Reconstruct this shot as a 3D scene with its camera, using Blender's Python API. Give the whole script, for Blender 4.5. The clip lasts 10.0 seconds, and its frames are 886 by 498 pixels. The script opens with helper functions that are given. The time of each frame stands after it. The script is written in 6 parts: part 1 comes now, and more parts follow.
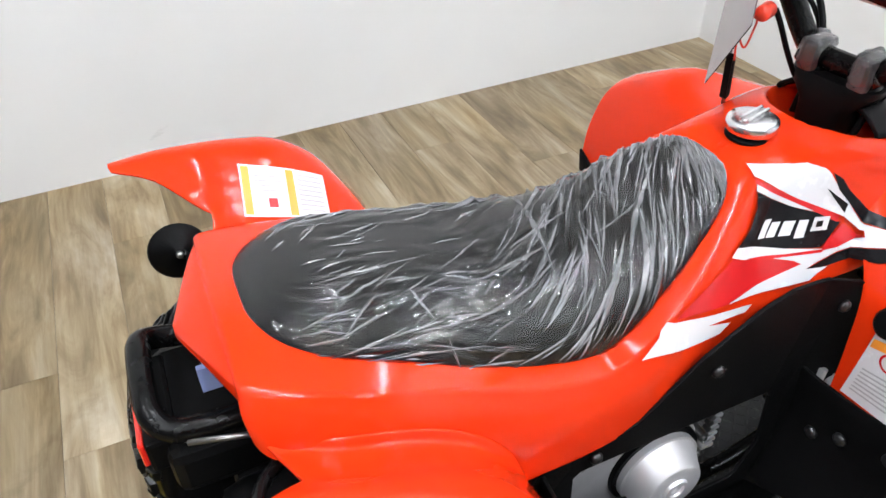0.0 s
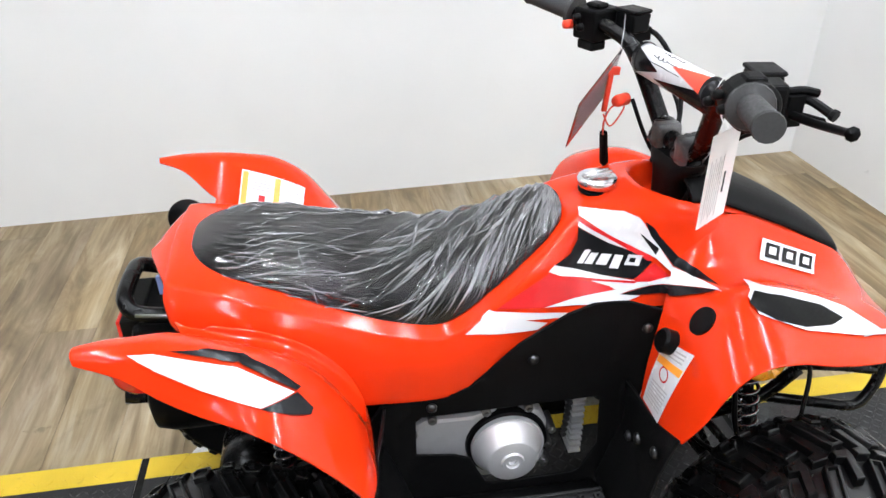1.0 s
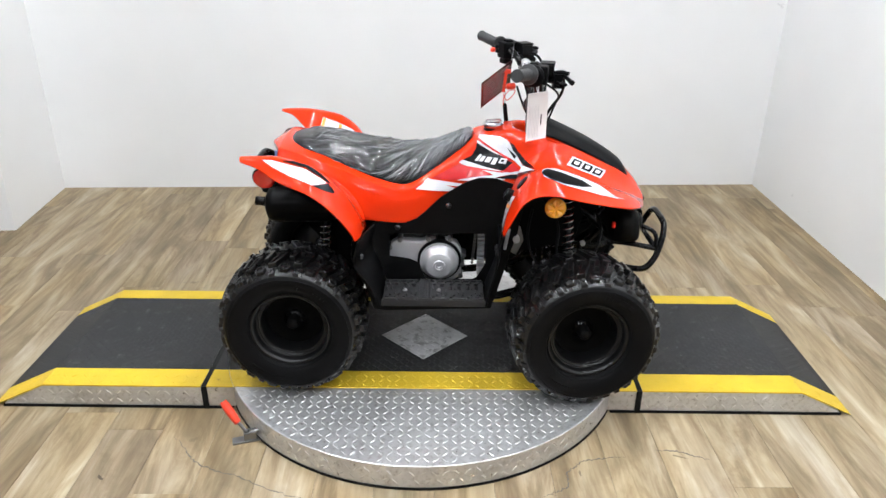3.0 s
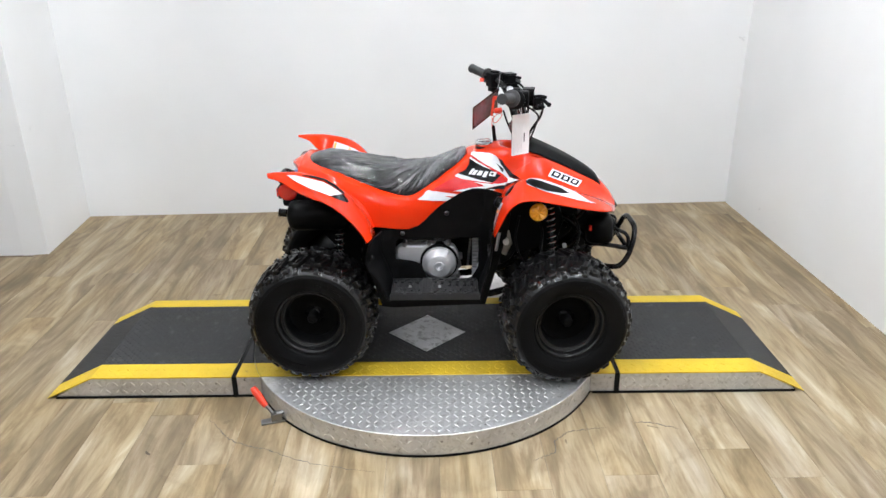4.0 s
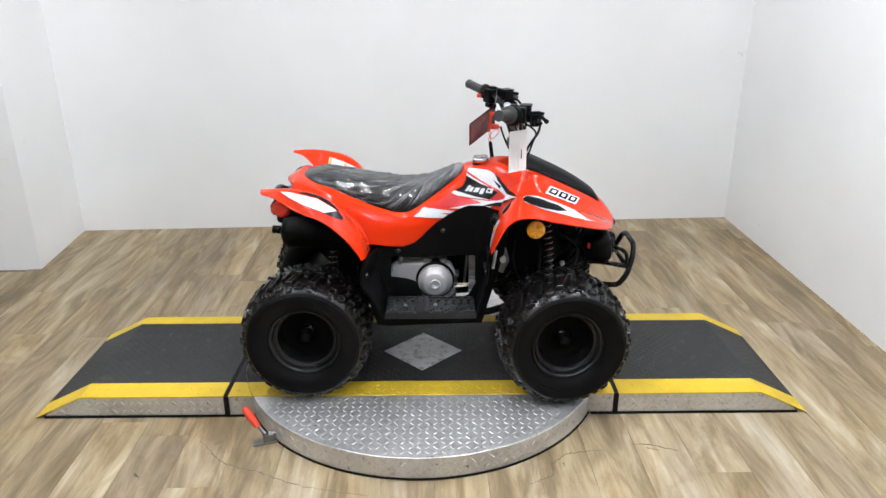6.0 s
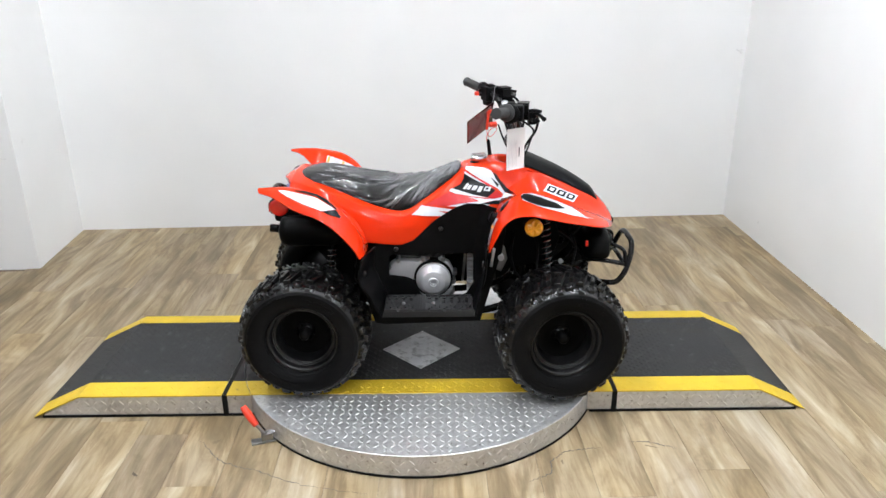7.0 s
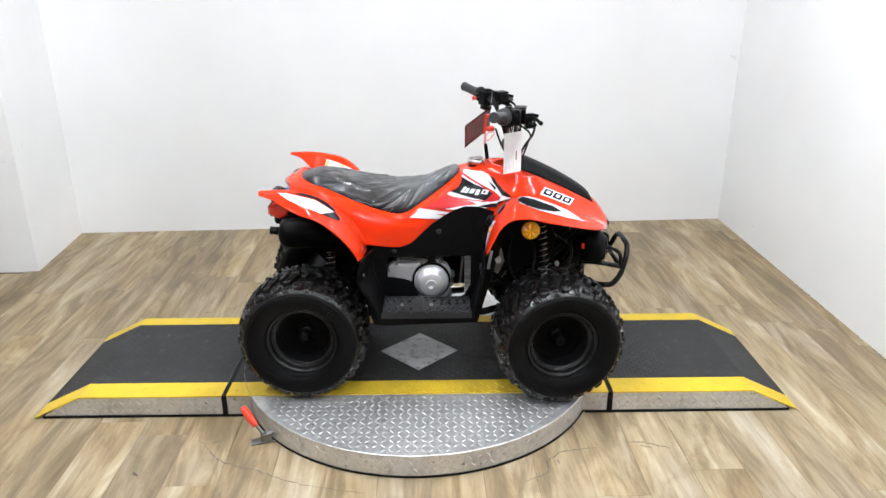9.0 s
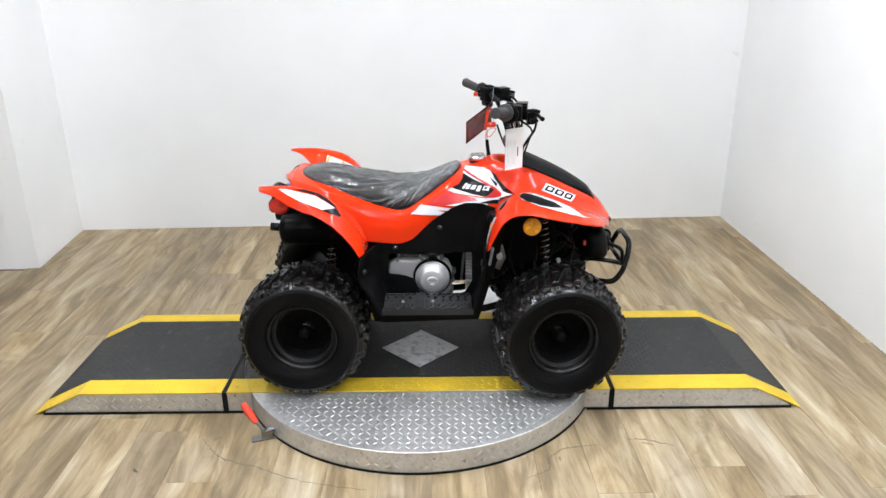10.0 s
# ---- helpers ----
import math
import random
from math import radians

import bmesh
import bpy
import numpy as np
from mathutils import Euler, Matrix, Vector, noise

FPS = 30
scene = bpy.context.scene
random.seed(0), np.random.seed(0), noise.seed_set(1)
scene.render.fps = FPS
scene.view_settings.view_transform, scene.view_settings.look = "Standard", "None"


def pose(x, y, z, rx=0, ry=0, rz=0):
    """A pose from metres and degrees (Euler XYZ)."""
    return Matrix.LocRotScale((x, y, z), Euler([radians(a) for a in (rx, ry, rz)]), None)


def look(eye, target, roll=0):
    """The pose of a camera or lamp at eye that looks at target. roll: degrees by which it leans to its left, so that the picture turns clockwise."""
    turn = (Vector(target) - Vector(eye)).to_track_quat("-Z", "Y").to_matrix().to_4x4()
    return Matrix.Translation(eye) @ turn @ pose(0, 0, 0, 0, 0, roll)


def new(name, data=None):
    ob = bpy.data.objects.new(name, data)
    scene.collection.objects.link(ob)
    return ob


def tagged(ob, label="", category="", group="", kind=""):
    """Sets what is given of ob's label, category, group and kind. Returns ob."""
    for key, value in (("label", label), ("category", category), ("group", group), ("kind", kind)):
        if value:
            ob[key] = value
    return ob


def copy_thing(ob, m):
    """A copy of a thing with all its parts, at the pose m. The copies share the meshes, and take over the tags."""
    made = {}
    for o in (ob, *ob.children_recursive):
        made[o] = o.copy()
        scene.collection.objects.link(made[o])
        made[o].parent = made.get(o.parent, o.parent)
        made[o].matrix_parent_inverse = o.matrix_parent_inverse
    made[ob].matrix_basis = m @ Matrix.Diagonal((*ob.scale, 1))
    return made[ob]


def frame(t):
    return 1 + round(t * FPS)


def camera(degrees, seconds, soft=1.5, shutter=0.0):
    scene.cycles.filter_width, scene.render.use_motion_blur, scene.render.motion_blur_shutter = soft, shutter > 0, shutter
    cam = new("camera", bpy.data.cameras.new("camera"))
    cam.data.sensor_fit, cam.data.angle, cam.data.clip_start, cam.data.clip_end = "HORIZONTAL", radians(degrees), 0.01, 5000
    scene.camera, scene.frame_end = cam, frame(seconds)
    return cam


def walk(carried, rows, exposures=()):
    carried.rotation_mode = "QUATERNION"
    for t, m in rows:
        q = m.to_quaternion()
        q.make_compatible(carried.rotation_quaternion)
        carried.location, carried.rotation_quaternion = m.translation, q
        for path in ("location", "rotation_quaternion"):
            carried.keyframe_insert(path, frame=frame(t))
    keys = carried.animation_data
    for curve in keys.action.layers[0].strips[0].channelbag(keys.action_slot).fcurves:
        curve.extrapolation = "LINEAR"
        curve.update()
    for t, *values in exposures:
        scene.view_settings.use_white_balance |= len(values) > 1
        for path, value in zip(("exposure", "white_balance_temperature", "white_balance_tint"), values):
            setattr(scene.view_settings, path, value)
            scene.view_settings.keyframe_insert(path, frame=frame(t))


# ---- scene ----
cam = camera(63.4, 10.0)
PATH = [
    (0, (-0.404, -0.48, 1.154), (0.228, 0.965, -0.075), -0.9),
    (0.2, (-0.327, -0.518, 1.147), (0.244, 0.982, -0.040), 0.2),
    (0.5, (-0.282, -0.626, 1.146), (0.151, 0.957, 0.002), 0.5),
    (0.7, (-0.244, -0.716, 1.187), (0.068, 0.885, 0.036), -1.5),
    (1, (-0.167, -0.875, 1.216), (0.09, 0.829, 0.203), -0.7),
    (1.2, (-0.105, -0.980, 1.227), (0.050, 0.747, 0.236), 0.3),
    (1.5, (-0.039, -1.15, 1.243), (0.065, 0.588, 0.259), -1.0),
    (1.7, (-0.036, -1.268, 1.249), (0.079, 0.517, 0.359), -1.2),
    (2, (-0.042, -1.456, 1.289), (0.058, 0.358, 0.453), -1.5),
    (2.2, (-0.024, -1.572, 1.309), (0.088, 0.264, 0.524), -0.6),
    (2.5, (0.04, -1.731, 1.309), (0.09, 0.103, 0.513), 0.5),
    (2.7, (0.067, -1.839, 1.303), (0.056, -0.027, 0.456), 0.7),
    (3.8, (0.048, -2.298, 1.318), (0.068, -0.445, 0.566), -0.3),
    (4, (0.053, -2.318, 1.326), (0.059, -0.46, 0.587), -0.5),
    (4.5, (0.079, -2.312, 1.338), (0.09, -0.441, 0.631), -0.3),
    (5, (0.071, -2.293, 1.336), (0.066, -0.421, 0.632), -0.5),
    (5.5, (0.06, -2.282, 1.332), (0.068, -0.411, 0.626), -0.2),
    (7, (0.069, -2.279, 1.329), (0.078, -0.41, 0.617), -0.5),
    (7.5, (0.065, -2.287, 1.329), (0.079, -0.42, 0.613), -0.2),
    (8, (0.063, -2.297, 1.33), (0.075, -0.424, 0.63), -0.1),
    (8.5, (0.068, -2.304, 1.33), (0.077, -0.428, 0.636), -0.3),
    (9, (0.063, -2.307, 1.331), (0.083, -0.434, 0.632), -0.3),
    (9.5, (0.061, -2.305, 1.327), (0.082, -0.431, 0.629), -0.4),
    (10, (0.064, -2.302, 1.322), (0.08, -0.43, 0.619), -0.3),
]
walk(cam, [(t, look(eye, target, roll)) for t, eye, target, roll in PATH], exposures=((0.0, -0.12), (0.5, -0.06), (1.5, -0.1), (2.5, -0.16), (4.0, -0.26), (4.5, -0.34), (5.5, -0.34), (7.0, -0.22), (8.0, -0.1), (9.0, -0.12), (10.0, -0.16)))

# ---- world and light ----
world = bpy.data.worlds.new("world")
scene.world = world
world.use_nodes = True
world.node_tree.nodes["Background"].inputs[0].default_value = (0.9, 0.95, 1.0, 1)
world.node_tree.nodes["Background"].inputs[1].default_value = 0.05

CEIL = 2.55


# ---- materials ----
def material(name, base, rough=0.5, metal=0.0, coat=0.0, spec=0.5):
    m = bpy.data.materials.new(name)
    m.use_nodes = True
    b = m.node_tree.nodes["Principled BSDF"]
    b.inputs["Base Color"].default_value = (*base, 1)
    b.inputs["Roughness"].default_value = rough
    b.inputs["Metallic"].default_value = metal
    b.inputs["Coat Weight"].default_value = coat
    b.inputs["Coat Roughness"].default_value = 0.06
    b.inputs["Specular IOR Level"].default_value = spec
    return m


def nodes_of(m):
    nt = m.node_tree
    return nt, nt.nodes["Principled BSDF"]


def coords(nt, scale=(1, 1, 1), turn=(0, 0, 0)):
    tc = nt.nodes.new("ShaderNodeTexCoord")
    mp = nt.nodes.new("ShaderNodeMapping")
    mp.inputs["Scale"].default_value = scale
    mp.inputs["Rotation"].default_value = [radians(a) for a in turn]
    nt.links.new(tc.outputs["Object"], mp.inputs["Vector"])
    return mp.outputs["Vector"]


def noise_tex(nt, vec, scale, detail=4.0, rough=0.55, dist=0.0):
    n = nt.nodes.new("ShaderNodeTexNoise")
    n.inputs["Scale"].default_value = scale
    n.inputs["Detail"].default_value = detail
    n.inputs["Roughness"].default_value = rough
    n.inputs["Distortion"].default_value = dist
    nt.links.new(vec, n.inputs["Vector"])
    return n.outputs["Fac"]


def ramp(nt, fac, stops):
    r = nt.nodes.new("ShaderNodeValToRGB")
    while len(r.color_ramp.elements) < len(stops):
        r.color_ramp.elements.new(0.5)
    for e, (p, c) in zip(r.color_ramp.elements, stops):
        e.position = p
        e.color = (*c, 1) if len(c) == 3 else c
    nt.links.new(fac, r.inputs["Fac"])
    return r.outputs["Color"]


def mixed(nt, fac, a, b, mode="MIX"):
    n = nt.nodes.new("ShaderNodeMix")
    n.data_type, n.blend_type = "RGBA", mode
    for sock, v in ((n.inputs["Factor"], fac), (n.inputs["A"], a), (n.inputs["B"], b)):
        if isinstance(v, (int, float)):
            sock.default_value = v
        elif isinstance(v, tuple):
            sock.default_value = (*v, 1) if len(v) == 3 else v
        else:
            nt.links.new(v, sock)
    return n.outputs["Result"]


def bump(nt, bsdf, height, strength, distance):
    b = nt.nodes.new("ShaderNodeBump")
    b.inputs["Strength"].default_value = strength
    b.inputs["Distance"].default_value = distance
    nt.links.new(height, b.inputs["Height"])
    nt.links.new(b.outputs["Normal"], bsdf.inputs["Normal"])


def worn(name, base, rough, metal=0.0, coat=0.0, spec=0.5, fine=120.0, vary=0.12, relief=0.15, depth=0.0006):
    """A surface of one colour with fine relief, and blotches and gloss that vary at two scales."""
    m = material(name, base, rough, metal, coat, spec)
    nt, b = nodes_of(m)
    v = coords(nt)
    big = noise_tex(nt, v, fine / 14, 4)
    small = noise_tex(nt, v, fine, 5)
    dark = tuple(max(0.0, c * (1 - vary)) for c in base)
    light = tuple(min(1.0, c * (1 + vary)) for c in base)
    nt.links.new(ramp(nt, big, ((0.3, dark), (0.7, light))), b.inputs["Base Color"])
    nt.links.new(ramp(nt, small, ((0.3, (rough * 0.8,) * 3), (0.7, (min(1, rough * 1.2),) * 3))), b.inputs["Roughness"])
    if relief:
        bump(nt, b, small, relief, depth)
    return m


RED = worn("red_plastic", (0.60, 0.027, 0.0040), 0.10, spec=0.24, coat=0.0, fine=60, vary=0.03, relief=0.03, depth=0.0008)
BLACK_PLASTIC = worn("black_plastic", (0.0035, 0.0035, 0.0037), 0.45, spec=0.06, fine=500, vary=0.15, relief=0.12, depth=0.0004)
BLACK_SATIN = worn("black_satin", (0.003, 0.003, 0.0032), 0.38, spec=0.07, fine=90, vary=0.2, relief=0.05)
RIM = material("black_rim_paint", (0.005, 0.005, 0.0053), 0.32, spec=0.3)
# blacker than the rim paint: the deep dish's shade is put into the colour
DISC = worn("dish_shade_steel", (0.002, 0.002, 0.002), 0.6, spec=0.05, fine=80, vary=0.2, relief=0.0)
BLACK_METAL = worn("black_painted_steel", (0.003, 0.003, 0.0032), 0.25, spec=0.16, coat=0.0, fine=80, vary=0.15, relief=0.04)
SIDEWALL = worn("sidewall_rubber", (0.004, 0.004, 0.0042), 0.5, spec=0.07, fine=120, vary=0.2, relief=0.05)
RUBBER = worn("rubber", (0.003, 0.003, 0.0032), 0.30, spec=0.4, fine=28, vary=0.2, relief=0.0, depth=0.0006)
GRIP = worn("grip_rubber", (0.022, 0.022, 0.023), 0.6, fine=300, vary=0.15, relief=0.3, depth=0.0006)
VINYL = worn("seat_vinyl", (0.005, 0.005, 0.0052), 0.55, spec=0.10, fine=240, vary=0.15, relief=0.3, depth=0.0005)
BOLT = worn("blackened_steel", (0.05, 0.05, 0.052), 0.35, metal=0.8, fine=200, vary=0.15, relief=0.1)
ALU = worn("cast_aluminium", (0.66, 0.66, 0.68), 0.42, metal=0.55, fine=180, vary=0.08, relief=0.15, depth=0.0004)
CHROME = worn("chrome", (0.80, 0.80, 0.81), 0.22, metal=1.0, fine=150, vary=0.10, relief=0.35, depth=0.0012)
SPRING = worn("spring_steel", (0.26, 0.26, 0.265), 0.22, metal=0.9, fine=200, vary=0.15, relief=0.05)
FOOT_PLASTIC = worn("footrest_plastic", (0.017, 0.017, 0.0177), 0.4, spec=0.25, fine=400, vary=0.15, relief=0.2, depth=0.0004)
CLAMP = worn("clamp_metal", (0.13, 0.13, 0.135), 0.35, metal=0.6, fine=200, vary=0.15, relief=0.1)
STEEL = worn("zinc_steel", (0.26, 0.26, 0.26), 0.36, metal=1.0, fine=200, vary=0.15, relief=0.1)
WHITE_DECAL = worn("white_decal", (0.62, 0.62, 0.64), 0.25, fine=60, vary=0.03, relief=0.0)
BLACK_DECAL = worn("black_decal", (0.006, 0.006, 0.007), 0.22, spec=0.15, fine=60, vary=0.1, relief=0.0)
DARKRED_DECAL = worn("dark_red_decal", (0.50, 0.012, 0.014), 0.22, fine=60, vary=0.06, relief=0.0)
GREY_PRINT = material("grey_print", (0.35, 0.35, 0.36), 0.5)
TAG_PRINT = material("pale_print", (0.55, 0.55, 0.56), 0.5)
CARD_PRINT = material("card_print", (0.20, 0.12, 0.13), 0.5)
ORANGE_PRINT = material("orange_print", (0.85, 0.3, 0.03), 0.4)
BLUE_LABEL = worn("pale_blue_label", (0.22, 0.28, 0.52), 0.4, fine=60, vary=0.08, relief=0.0)
PAPER = worn("tag_paper", (0.8, 0.8, 0.79), 0.5, fine=60, vary=0.04, relief=0.05)
DARK_CARD = worn("dark_card", (0.055, 0.013, 0.017), 0.22, coat=0.8, fine=60, vary=0.1, relief=0.0)
RED_LENS = worn("red_lens", (0.75, 0.02, 0.012), 0.12, coat=0.6, fine=60, vary=0.1, relief=0.0)
AMBER_LENS = worn("amber_lens", (0.95, 0.42, 0.015), 0.15, coat=0.6, fine=60, vary=0.1, relief=0.0)
RED_TOUCH = worn("red_rubber", (0.75, 0.05, 0.02), 0.35, fine=90, vary=0.06, relief=0.05)
DARK_GAP = worn("dark_rubber_strip", (0.005, 0.005, 0.005), 0.7, spec=0.15, fine=120, vary=0.2)


def wall_paint():
    m = material("white_wall_paint", (0.8, 0.8, 0.79), 0.55)
    nt, b = nodes_of(m)
    v = coords(nt)
    big = noise_tex(nt, v, 1.2, 3)
    scuff = noise_tex(nt, coords(nt, (3, 3, 5)), 1.0, 6, 0.6, 0.4)
    base = ramp(nt, big, ((0.3, (0.77, 0.77, 0.765)), (0.7, (0.83, 0.83, 0.825))))
    marks = ramp(nt, scuff, ((0.0, (0.4, 0.4, 0.4)), (0.26, (0.75, 0.75, 0.75)), (0.3, (1, 1, 1))))
    nt.links.new(mixed(nt, 1.0, base, marks, "MULTIPLY"), b.inputs["Base Color"])
    bump(nt, b, noise_tex(nt, v, 220, 3), 0.12, 0.0008)
    return m


def plank_vinyl():
    """Greyish oak boards: grain along the board, and each board of its own tone."""
    m = material("oak_board", (0.4, 0.3, 0.2), 0.34)
    nt, b = nodes_of(m)
    info = nt.nodes.new("ShaderNodeObjectInfo")
    tc = nt.nodes.new("ShaderNodeTexCoord")
    shift = nt.nodes.new("ShaderNodeVectorMath")
    shift.operation = "MULTIPLY_ADD"
    comb = nt.nodes.new("ShaderNodeCombineXYZ")
    for s in ("X", "Y", "Z"):
        nt.links.new(info.outputs["Random"], comb.inputs[s])
    nt.links.new(comb.outputs[0], shift.inputs[0])
    shift.inputs[1].default_value = (37, 53, 11)
    nt.links.new(tc.outputs["Object"], shift.inputs[2])

    def at(scale):
        mp = nt.nodes.new("ShaderNodeMapping")
        mp.inputs["Scale"].default_value = scale
        nt.links.new(shift.outputs[0], mp.inputs["Vector"])
        return mp.outputs["Vector"]
    grain = noise_tex(nt, at((26, 2.2, 1)), 1.0, 8, 0.62, 0.9)
    cloud = noise_tex(nt, at((12, 2.2, 1)), 1.0, 6, 0.6, 0.8)
    streak = noise_tex(nt, at((90, 2.5, 1)), 1.0, 4, 0.6)
    tone = ramp(nt, cloud, ((0.25, (0.135, 0.096, 0.055)), (0.40, (0.215, 0.160, 0.093)), (0.53, (0.325, 0.256, 0.160)), (0.72, (0.46, 0.395, 0.29))))
    fine = ramp(nt, grain, ((0.3, (0.62, 0.58, 0.52)), (0.55, (1.0, 1.0, 1.0)), (0.8, (1.12, 1.1, 1.08))))
    hue = ramp(nt, noise_tex(nt, at((3.5, 1.6, 1)), 1.0, 3), ((0.3, (1.04, 0.98, 0.86)), (0.5, (1.0, 1.0, 1.0)), (0.7, (0.98, 0.99, 1.08))))
    tone = mixed(nt, 1.0, tone, hue, "MULTIPLY")
    col = mixed(nt, 0.65, tone, fine, "MULTIPLY")
    col = mixed(nt, 0.25, col, ramp(nt, streak, ((0.35, (0.5, 0.45, 0.4)), (0.6, (1, 1, 1)))), "MULTIPLY")
    per = ramp(nt, info.outputs["Random"], ((0.0, (0.84, 0.83, 0.81)), (0.5, (1, 1, 1)), (1.0, (1.14, 1.145, 1.16))))
    col = mixed(nt, 1.0, col, per, "MULTIPLY")
    # worn rings and scuffs left by turning the table
    geo = nt.nodes.new("ShaderNodeNewGeometry")
    ln = nt.nodes.new("ShaderNodeVectorMath")
    ln.operation = "LENGTH"
    nt.links.new(geo.outputs["Position"], ln.inputs[0])
    wob = noise_tex(nt, geo.outputs["Position"], 4.5, 9, 0.72)
    ma = nt.nodes.new("ShaderNodeMath")
    ma.operation = "MULTIPLY_ADD"
    nt.links.new(wob, ma.inputs[0])
    ma.inputs[1].default_value = 0.22
    nt.links.new(ln.outputs["Value"], ma.inputs[2])
    half = nt.nodes.new("ShaderNodeMath")
    half.operation = "MULTIPLY"
    half.inputs[1].default_value = 0.5
    nt.links.new(ma.outputs[0], half.inputs[0])
    one = (1, 1, 1)
    ring = ramp(nt, half.outputs[0], ((0.0, (1.06, 1.05, 1.04)), (0.4025, (1.06, 1.05, 1.04)), (0.412, one), (0.43, one), (0.45, (1.26, 1.27, 1.30)), (0.49, (1.18, 1.19, 1.22)), (0.52, one), (0.538, one), (0.546, (0.84, 0.82, 0.80)), (0.556, one)))
    patchy = ramp(nt, noise_tex(nt, geo.outputs["Position"], 2.6, 4), ((0.34, (0.1, 0.1, 0.1)), (0.46, (1, 1, 1))))
    col = mixed(nt, patchy, col, mixed(nt, 1.0, col, ring, "MULTIPLY"))
    fuzz = noise_tex(nt, geo.outputs["Position"], 40.0, 5, 0.7)
    for sx, sy, along, across, turn, dark in ((-0.81, -0.583, 0.05, 0.016, 48, 0.35), (0.70, -0.478, 0.065, 0.010, 18, 0.4), (-0.93, 0.505, 0.09, 0.03, 0, 0.7), (0.42, -0.55, 0.012, 0.06, 0, 0.5), (-0.62, -0.43, 0.03, 0.05, 40, 0.75)):
        mp = nt.nodes.new("ShaderNodeMapping")
        mp.vector_type = "TEXTURE"
        mp.inputs["Location"].default_value = (sx, sy, 0)
        mp.inputs["Rotation"].default_value = (0, 0, radians(-turn))
        mp.inputs["Scale"].default_value = (along, across, 1)
        nt.links.new(geo.outputs["Position"], mp.inputs["Vector"])
        le = nt.nodes.new("ShaderNodeVectorMath")
        le.operation = "LENGTH"
        nt.links.new(mp.outputs[0], le.inputs[0])
        ad = nt.nodes.new("ShaderNodeMath")
        ad.operation = "MULTIPLY_ADD"
        nt.links.new(fuzz, ad.inputs[0])
        ad.inputs[1].default_value = 1.4
        nt.links.new(le.outputs["Value"], ad.inputs[2])
        stain = ramp(nt, ad.outputs[0], ((0.0, (dark,) * 3), (0.85, (dark,) * 3), (1.0, one)))
        col = mixed(nt, 1.0, col, stain, "MULTIPLY")
    nt.links.new(col, b.inputs["Base Color"])
    nt.links.new(ramp(nt, cloud, ((0.3, (0.38, 0.38, 0.38)), (0.7, (0.55, 0.55, 0.55)))), b.inputs["Roughness"])
    b.inputs["Specular IOR Level"].default_value = 0.2
    bump(nt, b, grain, 0.2, 0.0008)
    return m


def painted_plate(name, base, patch_col, rough, amount=0.62):
    """Paint on tread plate, broken by another colour in places: worn through, and glints on the black tread tops."""
    m = material(name, base, rough, spec=0.3)
    nt, b = nodes_of(m)
    v = coords(nt)
    wear = noise_tex(nt, v, 26, 8, 0.7)
    big = noise_tex(nt, v, 5, 4)
    col = ramp(nt, big, ((0.3, tuple(c * 0.8 for c in base)), (0.7, tuple(min(1, c * 1.15) for c in base))))
    mask = ramp(nt, wear, ((amount, (0, 0, 0)), (amount + 0.1, (1, 1, 1))))
    nt.links.new(mixed(nt, mask, col, patch_col), b.inputs["Base Color"])
    bump(nt, b, noise_tex(nt, v, 260, 4), 0.6, 0.0016)
    return m


def plate_metal():
    m = material("tread_plate", (0.5, 0.5, 0.5), 0.3, metal=0.7)
    nt, b = nodes_of(m)
    v = coords(nt)
    big = noise_tex(nt, v, 6, 6, 0.6)
    fine = noise_tex(nt, v, 70, 6, 0.65)
    col = ramp(nt, big, ((0.28, (0.46, 0.46, 0.46)), (0.5, (0.64, 0.64, 0.64)), (0.72, (0.76, 0.76, 0.76))))
    dirt = ramp(nt, fine, ((0.28, (0.55, 0.53, 0.5)), (0.5, (1, 1, 1))))
    nt.links.new(mixed(nt, 0.8, col, dirt, "MULTIPLY"), b.inputs["Base Color"])
    nt.links.new(ramp(nt, fine, ((0.3, (0.26, 0.26, 0.26)), (0.7, (0.44, 0.44, 0.44)))), b.inputs["Roughness"])
    bump(nt, b, fine, 0.15, 0.0006)
    return m


